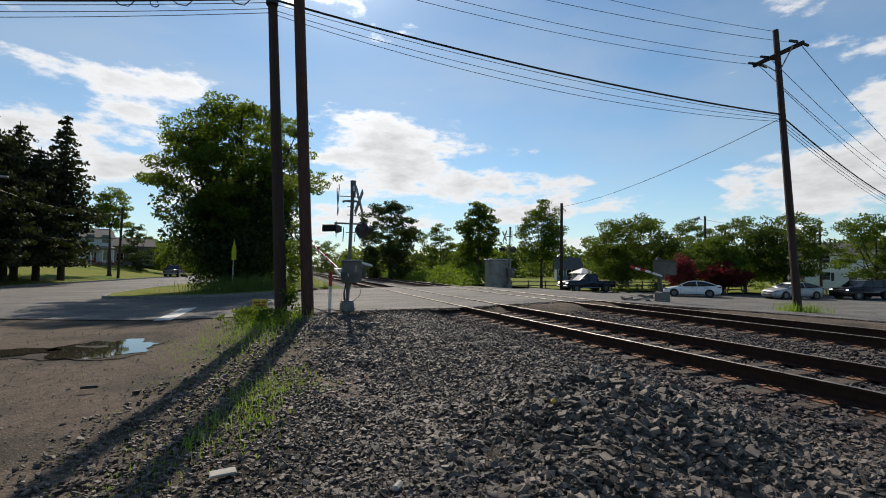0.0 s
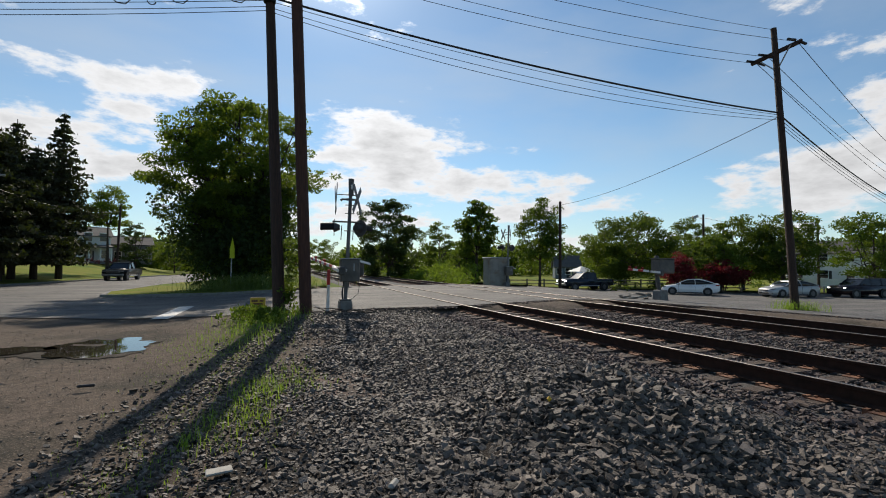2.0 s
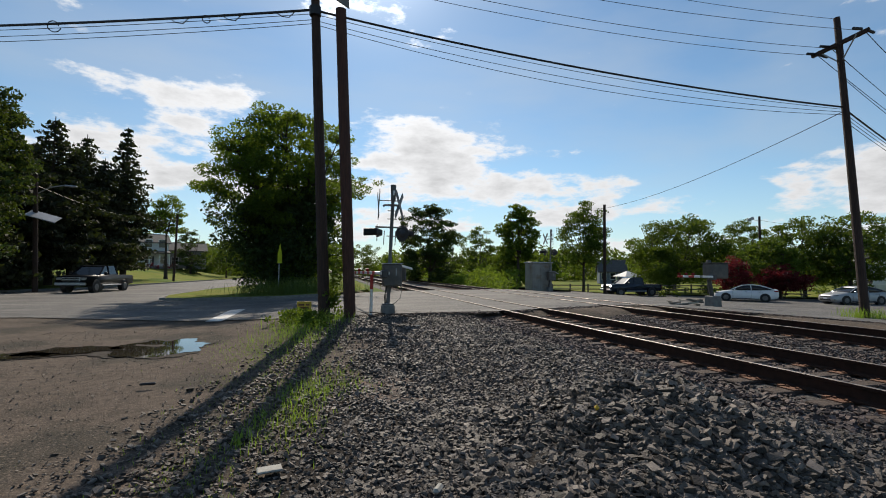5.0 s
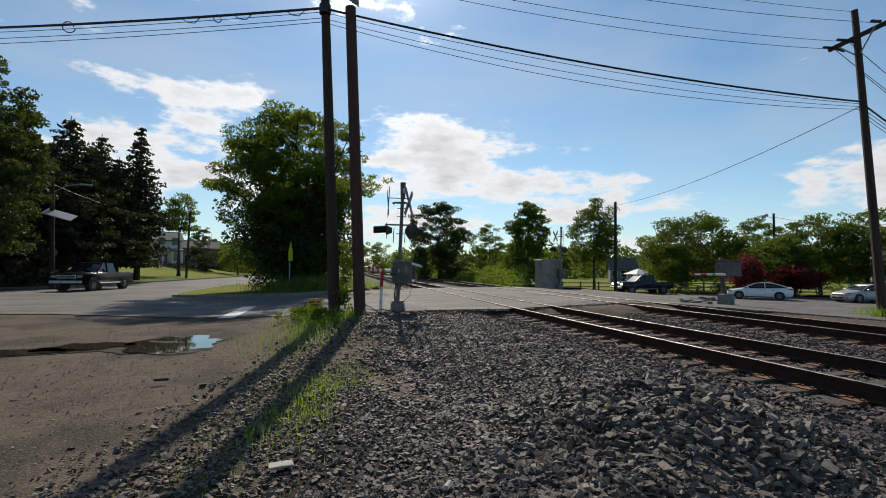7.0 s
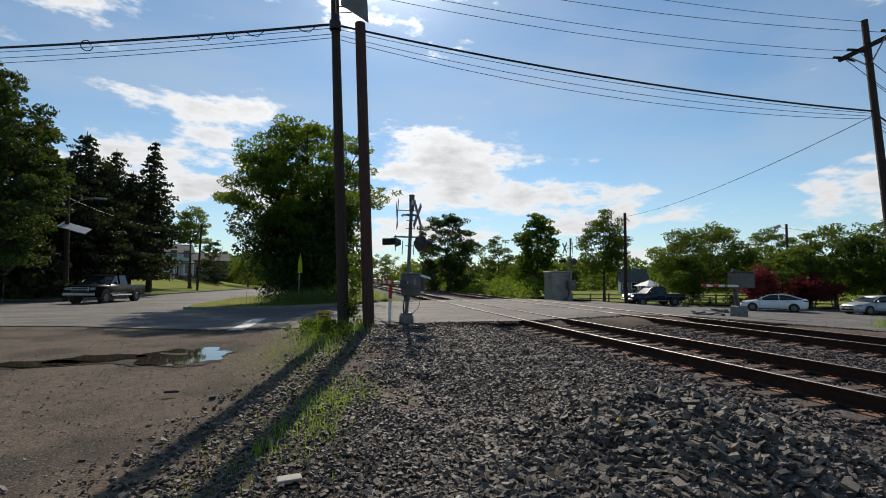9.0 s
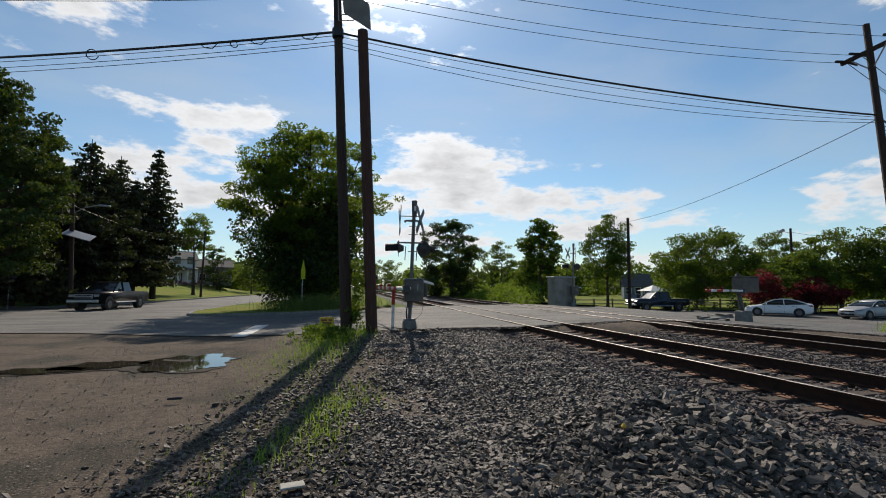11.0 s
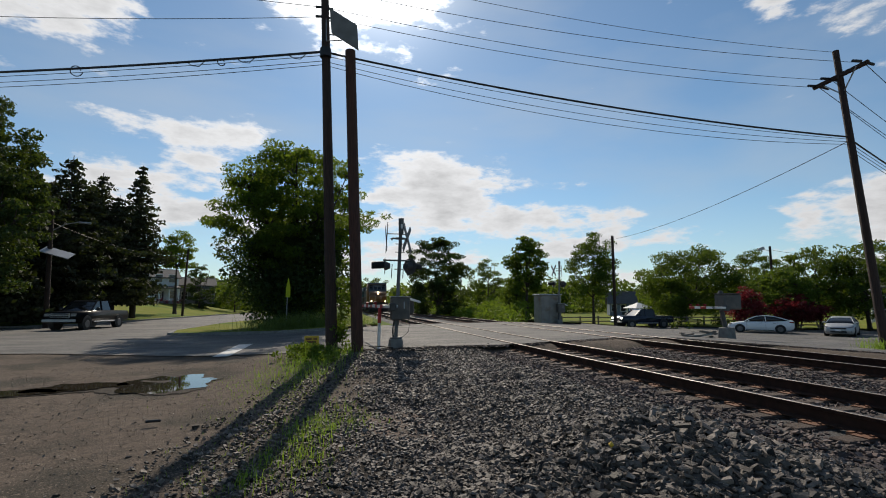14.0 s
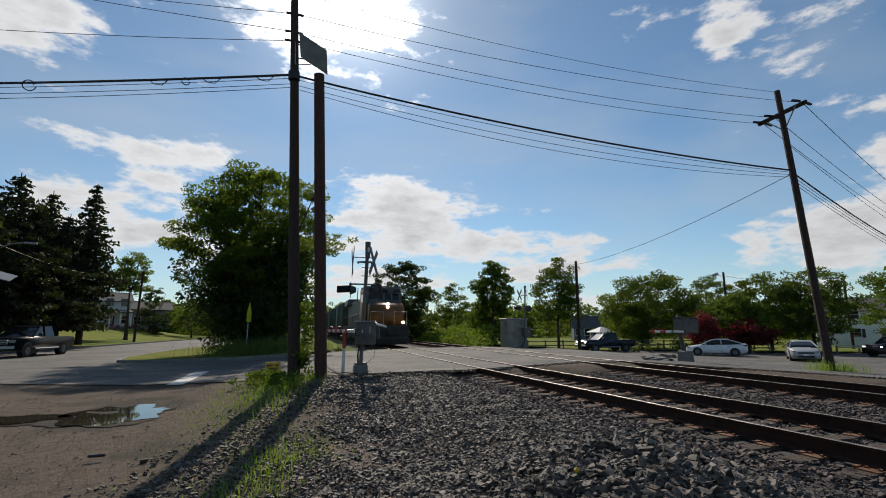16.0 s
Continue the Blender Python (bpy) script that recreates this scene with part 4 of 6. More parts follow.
def build_puddles():
    for i, (cx, cy, rx, ry, seed) in enumerate([(-2.95, 10.9, 0.9, 1.2, 2.2), (-4.5, 10.7, 0.75, 0.5, 5.5), (-5.4, 10.3, 0.8, 0.35, 8.1)]):
        z = WATER
        solo("damp_ground", sheet(blob(cx, cy, rx * 1.2, ry * 1.15, seed + 0.3), 0.3, lambda x, y: land(x, y) + 0.004), M["damp"], "dark damp mud round a puddle", "mud", kind="structure", smooth=True)
        bm = bmesh.new()
        bm.faces.new([bm.verts.new((x, y, z)) for x, y in blob(cx, cy, rx, ry, seed)])
        solo("puddle", bm, M["water"], "shallow muddy rain puddle mirroring the sky", "puddle", group="puddles", kind="structure")
    for cx, cy, rx, ry, seed, lab in [(1.1, 6.5, 0.5, 0.75, 4.1, "rust-red stained dirt patch")]:
        solo("dirt_patch", sheet(blob(cx, cy, rx, ry, seed), 0.2, lambda x, y: land(x, y) + 0.012), M["reddirt"], lab + " among the ballast", "dirt", kind="structure", smooth=True)


# ---- crossing equipment ----
def signal_mast(name, label, at, height, face, mirror=1, arm_len=7.0, box_side=True, gate=True):
    """A crossing signal: concrete foot, mast, lamps with hoods, crossbucks, relay case and gate gear. face: degrees its lamps look along x+."""
    t = thing(name, label, "crossing signal", at)
    lean = 0.032 * height
    bm = bmesh.new()
    box(bm, (0, 0, 0.16), (0.42, 0.42, 0.36), bevel=0.03, taper=(0.9, 0.9))
    part("footing", bm, M["concrete"], t, "chipped concrete footing")
    bm = bmesh.new()
    rod(bm, (0, 0, 0.3), (lean, 0, height), 0.058, 0.054, 12)
    box(bm, (0, 0, 0.36), (0.34, 0.34, 0.06), bevel=0.02)
    part("mast", bm, M["alu"], t)
    bm = bmesh.new()
    rod(bm, (lean, 0, height - 0.42), (lean, 0, height + 0.1), 0.078, 0.088, 12)
    part("bell", bm, M["alu"], t, "bell housing on the mast's head")
    bm = bmesh.new()
    box(bm, (lean + 0.01, -0.078, height - 0.16), (0.06, 0.03, 0.15), bevel=0.01)
    part("bell_opening", bm, M["white"], t, "pale opening in the bell housing")
    for sx, z in ((-0.3, height * 0.862), (0.16, height * 0.862)):
        bm = bmesh.new()
        tube(bm, [(lean * 0.9, 0, z), (lean * 0.9 + sx * 0.8, 0, z + 0.01), (lean * 0.9 + sx, 0, z - 0.03)], [0.035, 0.03, 0.045], 8)
        part("sign_bracket", bm, M["alu"], t)
    for sx in (-0.16, 0.2):
        bm = bmesh.new()
        rod(bm, (sx, 0.02, height * 0.55), (sx + 0.02, 0.02, height * 0.66), 0.013, n=6)
        part("lamp_conduit", bm, M["black"], t)
    for dy, dz in ((-0.1, 0.0), (0.06, 0.03)):
        bm = bmesh.new()
        box(bm, (0.56, dy, 1.5 + dz), (0.42, 0.03, 0.05), pose(0, 0, 0, 0, 14, 12), bevel=0.008)
        part("counter_bar", bm, M["white"], t, "white counterweight bar")
    for k in (0.62, 0.69, 0.755, 0.82, 0.87):
        bm = bmesh.new()
        rod(bm, (lean * k - 0.15, 0, height * k), (lean * k + 0.15, 0, height * k), 0.013, n=6)
        part("step", bm, M["alu"], t)
    zl = height * 0.66
    bm = bmesh.new()
    rod(bm, (-0.42, 0.02, zl + 0.12), (0.42, 0.02, zl + 0.12), 0.028, n=8)
    part("lamp_arm", bm, M["alu"], t)
    for sx, yaw in ((-1, 172), (1, 38)):
        m = pose(sx * 0.36 if sx < 0 else 0.42, 0.02, zl - 0.06, 0, 0, yaw)
        bm = bmesh.new()
        rod(bm, (0, 0, 0), (-0.16, 0, 0), 0.15, 0.08, 14)
        rod(bm, (0.02, 0, 0), (0.0, 0, 0), 0.26, 0.26, 24)
        lamp = part("lamp", bm, M["lamp_back"], t, "black flasher lamp with round backing")
        lamp.matrix_basis = m
        bm = bmesh.new()
        n, rings = 14, []
        for i, (xx, r) in enumerate(((0.02, 0.15), (0.42, 0.15))):
            rings.append([bm.verts.new((xx, r * math.sin(math.pi * (k / n - 0.5) * 1.3), r * math.cos(math.pi * (k / n - 0.5) * 1.3) - (0.02 if i else 0))) for k in range(n + 1)])
        for k in range(n):
            bm.faces.new((rings[0][k], rings[0][k + 1], rings[1][k + 1], rings[1][k]))
        bmesh.ops.solidify(bm, geom=bm.faces[:], thickness=0.01)
        part("hood", bm, M["black"], lamp)
        bm = bmesh.new()
        rod(bm, (0.02, 0, 0), (0.035, 0, 0), 0.13, 0.13, 16)
        part("lens", bm, M["lens"], lamp, "red lens")
    for sx, yaw in ((-1, 86), (1, 62)):
        m = pose(sx * 0.33, 0.03, height * 0.865, 0, 0, yaw)
        for tilt in (40, -40):
            bm = bmesh.new()
            box(bm, (0, 0, 0), (0.16, 0.016, 1.1))
            b = part("crossbuck_blade", bm, M["sign_back"], t, "white crossbuck blade seen from behind")
            b.matrix_basis = m @ pose(0, 0.01 * (1 if tilt > 0 else -1), 0, 0, tilt * 1.1, 0)
        bm = bmesh.new()
        rod(bm, (0, 0, height * 0.9), (sx * 0.33, 0.03, height * 0.9), 0.015, n=6)
        part("bracket", bm, M["alu"], t)
    bm = bmesh.new()
    box(bm, (0.1, -0.12, 1.26), (0.58, 0.36, 0.68), bevel=0.03)
    case = part("relay_case", bm, M["case"], t, "weathered grey metal relay case")
    bm = bmesh.new()
    box(bm, (0.1, -0.12, 1.615), (0.62, 0.4, 0.03), bevel=0.008)
    part("case_lid", bm, M["galv"], case, "bright folded lid")
    bm = bmesh.new()
    box(bm, (0.2, -0.306, 1.36), (0.03, 0.02, 0.22))
    part("latch", bm, M["galv"], case)
    bm = bmesh.new()
    tube(bm, [(-0.08, -0.05, 0.25), (-0.11, -0.08, 0.6), (-0.06, -0.06, 0.95), (-0.04, -0.05, 1.05)], 0.028, 7)
    part("conduit", bm, M["black"], t, "black flexible conduit")
    bm = bmesh.new()
    tube(bm, [(0.12, -0.2, 0.35), (0.36, -0.15, 0.55), (0.42, -0.1, 0.85), (0.3, -0.08, 1.02)], 0.008, 5)
    part("loose_wire", bm, M["black"], t, "loose hanging wire")
    bm = bmesh.new()
    box(bm, (0.34, 0.22, 1.3), (0.5, 0.34, 0.46), bevel=0.05)
    part("gate_mechanism", bm, M["case_dark"], t, "dark gate drive housing")
    return t


def gate_arm(parent, label, length, stripes, weight=0.9):
    """A swinging gate arm under its drive: spine, striped segments, lamps on top, counterweight behind the pivot. It reaches along +y."""
    bm = bmesh.new()
    tube(bm, [(0, -0.1, 0), (0, length + 0.1, 0)], 0.016, 6)
    rod(bm, (-0.15, 0, 0), (0.15, 0, 0), 0.05, n=10)
    t = part("gate_arm", bm, M["galv"], parent, label)
    n = stripes
    for i in range(n):
        bm = bmesh.new()
        box(bm, (0, 0.2 + length * (i + 0.5) / n, 0), (0.035, length / n, 0.10), bevel=0.006)
        part("arm_segment", bm, M["red"] if i % 2 else M["white"], t, "red stripe" if i % 2 else "white stripe")
    for k in (0.35, 0.65, 0.97):
        bm = bmesh.new()
        rod(bm, (-0.05, length * k + 0.15, 0.11), (0.05, length * k + 0.15, 0.11), 0.05, n=10)
        part("arm_lamp", bm, M["lens"], t, "small red lamp")
    for sx in (-0.12, 0.12):
        bm = bmesh.new()
        box(bm, (sx, -weight / 2, 0), (0.02, weight, 0.09), bevel=0.005)
        part("counter_arm", bm, M["white"], t, "white counterweight bar")
    bm = bmesh.new()
    box(bm, (0, -weight * 0.8, -0.02), (0.2, 0.28, 0.24), bevel=0.03)
    part("counterweight", bm, M["case_dark"], t, "iron counterweight")
    return t


def marker_post(at):
    t = thing("marker_post", "white plastic marker post with a red top", "marker post", at)
    bm = bmesh.new()
    rod(bm, (0, 0, -0.05), (0.01, 0, 0.82), 0.05, 0.045, 12)
    part("post", bm, M["white"], t)
    bm = bmesh.new()
    rod(bm, (0.01, 0, 0.82), (0.015, 0, 1.26), 0.055, 0.05, 12)
    part("red_sleeve", bm, M["red"], t, "red reflective sleeve")
    bm = bmesh.new()
    rod(bm, (0.015, 0, 1.26), (0.015, 0, 1.29), 0.04, 0.02, 12)
    part("cap", bm, M["red"], t)


# ---- vehicles: length along x, front towards +x ----
def wheel(parent, x, y, r, w=0.22):
    bm = bmesh.new()
    rod(bm, (x, y - w / 2, r), (x, y + w / 2, r), r, r, 20)
    tyre = part("wheel", bm, M["tyre"], parent, "black tyre")
    bm = bmesh.new()
    s = 1 if y > 0 else -1
    rod(bm, (x, y + s * (w / 2 - 0.01), r), (x, y + s * (w / 2 + 0.012), r), r * 0.64, r * 0.58, 14)
    part("rim", bm, M["rim"], tyre, "dull alloy rim")


def shell(outline, half, tuck, z_tuck):
    """A body side outline (x, z) swept across the width; points above z_tuck lean in."""
    bm = bmesh.new()
    prism(bm, outline, -half, half)
    for v in bm.verts:
        if v.co.z > z_tuck:
            v.co.y *= tuck
    bmesh.ops.bevel(bm, geom=bm.edges[:], offset=0.045, segments=2, affect="EDGES", clamp_overlap=True)
    return bm


def loft(stations, ring):
    """A closed body through cross-sections; ring(station) gives half of one, from the foot up to the middle line."""
    bm = bmesh.new()
    rows = []
    for st in stations:
        half = ring(st)
        full = [(st[0], y, z) for y, z in half] + [(st[0], -y, z) for y, z in half[::-1]]
        rows.append([bm.verts.new(p) for p in full])
    n = len(rows[0])
    for a, b in zip(rows, rows[1:]):
        for k in range(n):
            bm.faces.new((a[k], a[(k + 1) % n], b[(k + 1) % n], b[k]))
    bm.faces.new(rows[0][::-1])
    bm.faces.new(rows[-1])
    bmesh.ops.recalc_face_normals(bm, faces=bm.faces)
    return bm


def sedan(name, label, paint, at, rz, length=4.7):
    t = thing(name, label, "car", at, rz)
    k = length / 4.7
    # x, underside, bonnet or boot line, half width
    low = [(2.34, 0.36, 0.62, 0.50), (2.26, 0.24, 0.70, 0.72), (2.05, 0.19, 0.77, 0.84), (1.6, 0.18, 0.86, 0.89), (1.05, 0.18, 0.95, 0.905), (0.3, 0.18, 0.97, 0.91), (-0.9, 0.18, 0.99, 0.91),
           (-1.6, 0.2, 1.03, 0.895), (-2.05, 0.25, 1.06, 0.84), (-2.25, 0.34, 1.03, 0.74), (-2.34, 0.48, 0.92, 0.58)]
    part("body", loft([(x * k, a, b, w) for x, a, b, w in low], lambda q: [(q[3] * 0.9, q[1]), (q[3] * 0.985, q[1] + 0.1), (q[3], q[1] + (q[2] - q[1]) * 0.45), (q[3] * 0.975, q[2] - 0.16), (q[3] * 0.93, q[2] - 0.06), (q[3] * 0.8, q[2]), (q[3] * 0.4, q[2] + 0.025)]), M[paint], t, smooth=True)
    cab = [(1.12, 0.94, 0.96), (0.7, 0.94, 1.17), (0.25, 0.94, 1.35), (-0.1, 0.95, 1.41), (-0.6, 0.96, 1.42), (-1.05, 0.98, 1.36), (-1.5, 1.0, 1.22), (-1.98, 1.03, 1.06)]
    part("window_glass", loft([(x * k, a, b) for x, a, b in cab], lambda q: [(0.82, q[1]), (0.82 - 0.52 * (q[2] - q[1]) + 0.02, q[1] + (q[2] - q[1]) * 0.85), (0.78 - 0.55 * (q[2] - q[1]), q[2] - 0.012), (0.3, q[2])]), M["carglass"], t, "dark tinted windows", smooth=True)
    roof = [(0.32, 1.335), (0.2, 1.375), (-0.1, 1.425), (-0.6, 1.437), (-1.05, 1.375), (-1.2, 1.33)]
    part("roof", loft([(x * k, z) for x, z in roof], lambda q: [(0.585, q[1] - 0.035), (0.60, q[1] - 0.015), (0.5, q[1] + 0.005), (0.25, q[1] + 0.018)]), M[paint], t, smooth=True)
    for s in (-1, 1):
        for pts in ([(1.1, 0.84, 0.95), (0.7, 0.73, 1.17), (0.25, 0.62, 1.36)], [(0.25, 0.62, 1.36), (-0.1, 0.60, 1.40), (-0.6, 0.60, 1.41), (-1.05, 0.63, 1.36)], [(-0.42, 0.84, 0.97), (-0.38, 0.62, 1.40)], [(-1.05, 0.63, 1.36), (-1.5, 0.73, 1.22), (-2.0, 0.83, 1.04)]):
            bm = bmesh.new()
            tube(bm, [(x * k, s * y, z) for x, y, z in pts], 0.03, 6)
            part("pillar", bm, M[paint], t)
        for x in (1.43, -1.38):
            wheel(t, x * k, s * 0.81, 0.33)
            bm = bmesh.new()
            rod(bm, (x * k, s * 0.62, 0.345), (x * k, s * 0.915, 0.345), 0.375, 0.375, 20)
            part("wheel_arch", bm, M["black"], t)
        bm = bmesh.new()
        tube(bm, [(2.27 * k, s * 0.45, 0.66), (2.2 * k, s * 0.68, 0.69), (1.98 * k, s * 0.84, 0.75)], [0.03, 0.055, 0.03], 8)
        part("headlight", bm, M["lampglass"], t, "clear swept-back headlight")
        bm = bmesh.new()
        tube(bm, [(-2.3 * k, s * 0.45, 0.88), (-2.24 * k, s * 0.7, 0.9), (-2.02 * k, s * 0.85, 0.92)], [0.04, 0.07, 0.04], 8)
        part("taillight", bm, M["lens"], t, "red tail light")
        bm = bmesh.new()
        box(bm, (0.78 * k, s * 0.98, 1.0), (0.12, 0.2, 0.13), bevel=0.04)
        part("mirror", bm, M[paint], t)
        bm = bmesh.new()
        for x in (-0.05, -1.0):
            box(bm, (x * k, s * 0.905, 0.83), (0.18, 0.025, 0.03))
        part("door_handles", bm, M["rim"], t)
        bm = bmesh.new()
        tube(bm, [(1.0 * k, s * 0.885, 0.24), (-0.95 * k, s * 0.885, 0.24)], 0.035, 6)
        part("sill", bm, M["black"], t, "dark sill")
        bm = bmesh.new()
        for x in (0.92, -0.40, -1.22):
            box(bm, (x * k, s * 0.906, 0.6), (0.012, 0.012, 0.62))
        part("door_gap", bm, M["black"], t)
        bm = bmesh.new()
        box(bm, (2.2 * k, s * 0.62, 0.38), (0.12, 0.26, 0.12), bevel=0.03)
        part("fog_intake", bm, M["black"], t)
    bm = bmesh.new()
    box(bm, (2.32 * k, 0, 0.60), (0.06, 0.92, 0.12), bevel=0.02)
    part("grille", bm, M["black"], t)
    bm = bmesh.new()
    box(bm, (2.31 * k, 0, 0.37), (0.08, 0.95, 0.14), bevel=0.02)
    part("lower_intake", bm, M["black"], t)
    bm = bmesh.new()
    box(bm, (2.365 * k, 0, 0.47), (0.012, 0.32, 0.11))
    part("plate", bm, M["white"], t)
    return t


def pickup(name, label, paint, at, rz, lit=False):
    t = thing(name, label, "pickup truck", at, rz)
    low = [(2.85, 0.5), (2.9, 0.9), (2.82, 1.13), (1.4, 1.2), (1.3, 1.24), (-0.9, 1.24), (-0.92, 1.18), (-2.9, 1.18), (-2.92, 0.55), (-2.0, 0.45), (2.0, 0.42)]
    part("body", shell(low, 0.99, 0.96, 1.0), M[paint], t, smooth=True)
    g = bmesh.new()
    prism(g, [(1.38, 1.2), (0.55, 1.83), (-0.72, 1.86), (-0.9, 1.2)], -0.9, 0.9)
    for v in g.verts:
        if v.co.z > 1.5:
            v.co.y *= 0.82
    part("window_glass", g, M["carglass"], t, "dark cab windows")
    bm = bmesh.new()
    prism(bm, [(0.62, 1.82), (0.4, 1.9), (-0.7, 1.9), (-0.8, 1.82)], -0.72, 0.72)
    part("roof", bm, M[paint], t)
    bm = bmesh.new()
    box(bm, (-1.95, 0, 1.185), (1.75, 1.6, 0.02))
    part("bed_floor", bm, M["black"], t, "dark open load bed")
    for s in (-1, 1):
        for a, b in (((1.38, 1.22), (0.58, 1.84)), ((0.25, 1.24), (0.2, 1.86)), ((-0.88, 1.22), (-0.74, 1.86))):
            bm = bmesh.new()
            tube(bm, [(a[0], s * 0.9, a[1]), (b[0], s * 0.74, b[1])], 0.05, 6)
            part("pillar", bm, M[paint], t)
        for x in (1.85, -1.75):
            bm = bmesh.new()
            rod(bm, (x, s * 0.7, 0.45), (x, s * 0.995, 0.45), 0.47, 0.47, 20)
            part("wheel_arch", bm, M["black"], t)
            wheel(t, x, s * 0.87, 0.39, 0.27)
        bm = bmesh.new()
        box(bm, (2.84, s * 0.76, 0.95), (0.1, 0.34, 0.22), bevel=0.02)
        part("headlight", bm, M["lamp_on"] if lit else M["lampglass"], t, "headlight")
        bm = bmesh.new()
        box(bm, (-2.9, s * 0.9, 0.95), (0.06, 0.14, 0.36), bevel=0.02)
        part("taillight", bm, M["lens"], t)
        bm = bmesh.new()
        box(bm, (1.05, s * 1.12, 1.32), (0.12, 0.22, 0.22), bevel=0.04)
        part("mirror", bm, M["black"], t)
    bm = bmesh.new()
    box(bm, (2.9, 0, 0.93), (0.08, 1.12, 0.26), bevel=0.02)
    grille = part("grille", bm, M["galv"], t, "bright grille")
    for z in (0.87, 0.98):
        bm = bmesh.new()
        box(bm, (2.945, 0, z), (0.02, 1.02, 0.07))
        part("grille_gap", bm, M["black"], grille)
    bm = bmesh.new()
    box(bm, (2.97, 0, 0.62), (0.16, 1.9, 0.2), bevel=0.04)
    part("front_bumper", bm, M["galv"], t, "chrome bumper")
    bm = bmesh.new()
    box(bm, (-2.97, 0, 0.62), (0.14, 1.8, 0.18), bevel=0.03)
    part("rear_bumper", bm, M["galv"], t)
    for s in (-1, 1):
        bm = bmesh.new()
        tube(bm, [(1.2, s * 1.0, 0.5), (-1.1, s * 1.0, 0.5)], 0.05, 6)
        part("step_bar", bm, M["galv"], t)
    return t


def suv(name, label, paint, at, rz):
    t = thing(name, label, "car", at, rz)
    low = [(2.3, 0.28), (2.36, 0.7), (2.2, 0.98), (1.0, 1.1), (-2.2, 1.12), (-2.34, 0.7), (-2.28, 0.3)]
    part("body", shell(low, 0.94, 0.94, 0.9), M[paint], t, smooth=True)
    g = bmesh.new()
    prism(g, [(1.05, 1.08), (0.35, 1.62), (-1.75, 1.66), (-2.2, 1.1)], -0.86, 0.86)
    for v in g.verts:
        if v.co.z > 1.3:
            v.co.y *= 0.82
    part("window_glass", g, M["carglass"], t, "dark windows")
    bm = bmesh.new()
    prism(bm, [(0.42, 1.6), (0.2, 1.68), (-1.7, 1.72), (-1.9, 1.62)], -0.7, 0.7)
    part("roof", bm, M[paint], t)
    for s in (-1, 1):
        for a, b in (((1.05, 1.1), (0.38, 1.62)), ((-0.2, 1.1), (-0.2, 1.66)), ((-1.2, 1.1), (-1.25, 1.66)), ((-2.18, 1.12), (-1.8, 1.64))):
            bm = bmesh.new()
            tube(bm, [(a[0], s * 0.86, a[1]), (b[0], s * 0.71, b[1])], 0.04, 6)
            part("pillar", bm, M[paint], t)
        for x in (1.42, -1.38):
            bm = bmesh.new()
            rod(bm, (x, s * 0.7, 0.38), (x, s * 0.945, 0.38), 0.42, 0.42, 20)
            part("wheel_arch", bm, M["black"], t)
            wheel(t, x, s * 0.84, 0.36)
        bm = bmesh.new()
        box(bm, (2.27, s * 0.72, 0.84), (0.14, 0.22, 0.07), bevel=0.02)
        part("headlight", bm, M["lamp_on"], t, "lit headlight")
        bm = bmesh.new()
        box(bm, (-2.26, s * 0.74, 0.95), (0.12, 0.3, 0.2), bevel=0.03)
        part("taillight", bm, M["lens"], t)
        bm = bmesh.new()
        box(bm, (0.75, s * 1.02, 1.15), (0.14, 0.2, 0.15), bevel=0.04)
        part("mirror", bm, M[paint], t)
    bm = bmesh.new()
    box(bm, (2.34, 0, 0.75), (0.06, 1.0, 0.2), bevel=0.01)
    part("grille", bm, M["black"], t)
    return t


# ---- train ----
def bogie(parent, x, axles=3, r=0.52):
    bm = bmesh.new()
    L = 1.85 * (axles - 1) + 0.9
    for s in (-1, 1):
        box(bm, (x, s * 1.02, 0.62), (L, 0.14, 0.36), bevel=0.04)
    box(bm, (x, 0, 0.65), (1.0, 1.9, 0.3), bevel=0.03)
    b = part("bogie", bm, M["grime"], parent, "grimy bogie frame")
    for i in range(axles):
        xx = x + (i - (axles - 1) / 2) * 1.85
        bm = bmesh.new()
        for s in (-1, 1):
            rod(bm, (xx, s * 0.72, r), (xx, s * 0.86, r), r, r, 20)
        rod(bm, (xx, -0.7, r), (xx, 0.7, r), 0.09, n=8)
        part("wheelset", bm, M["grime"], b, "steel wheelset")


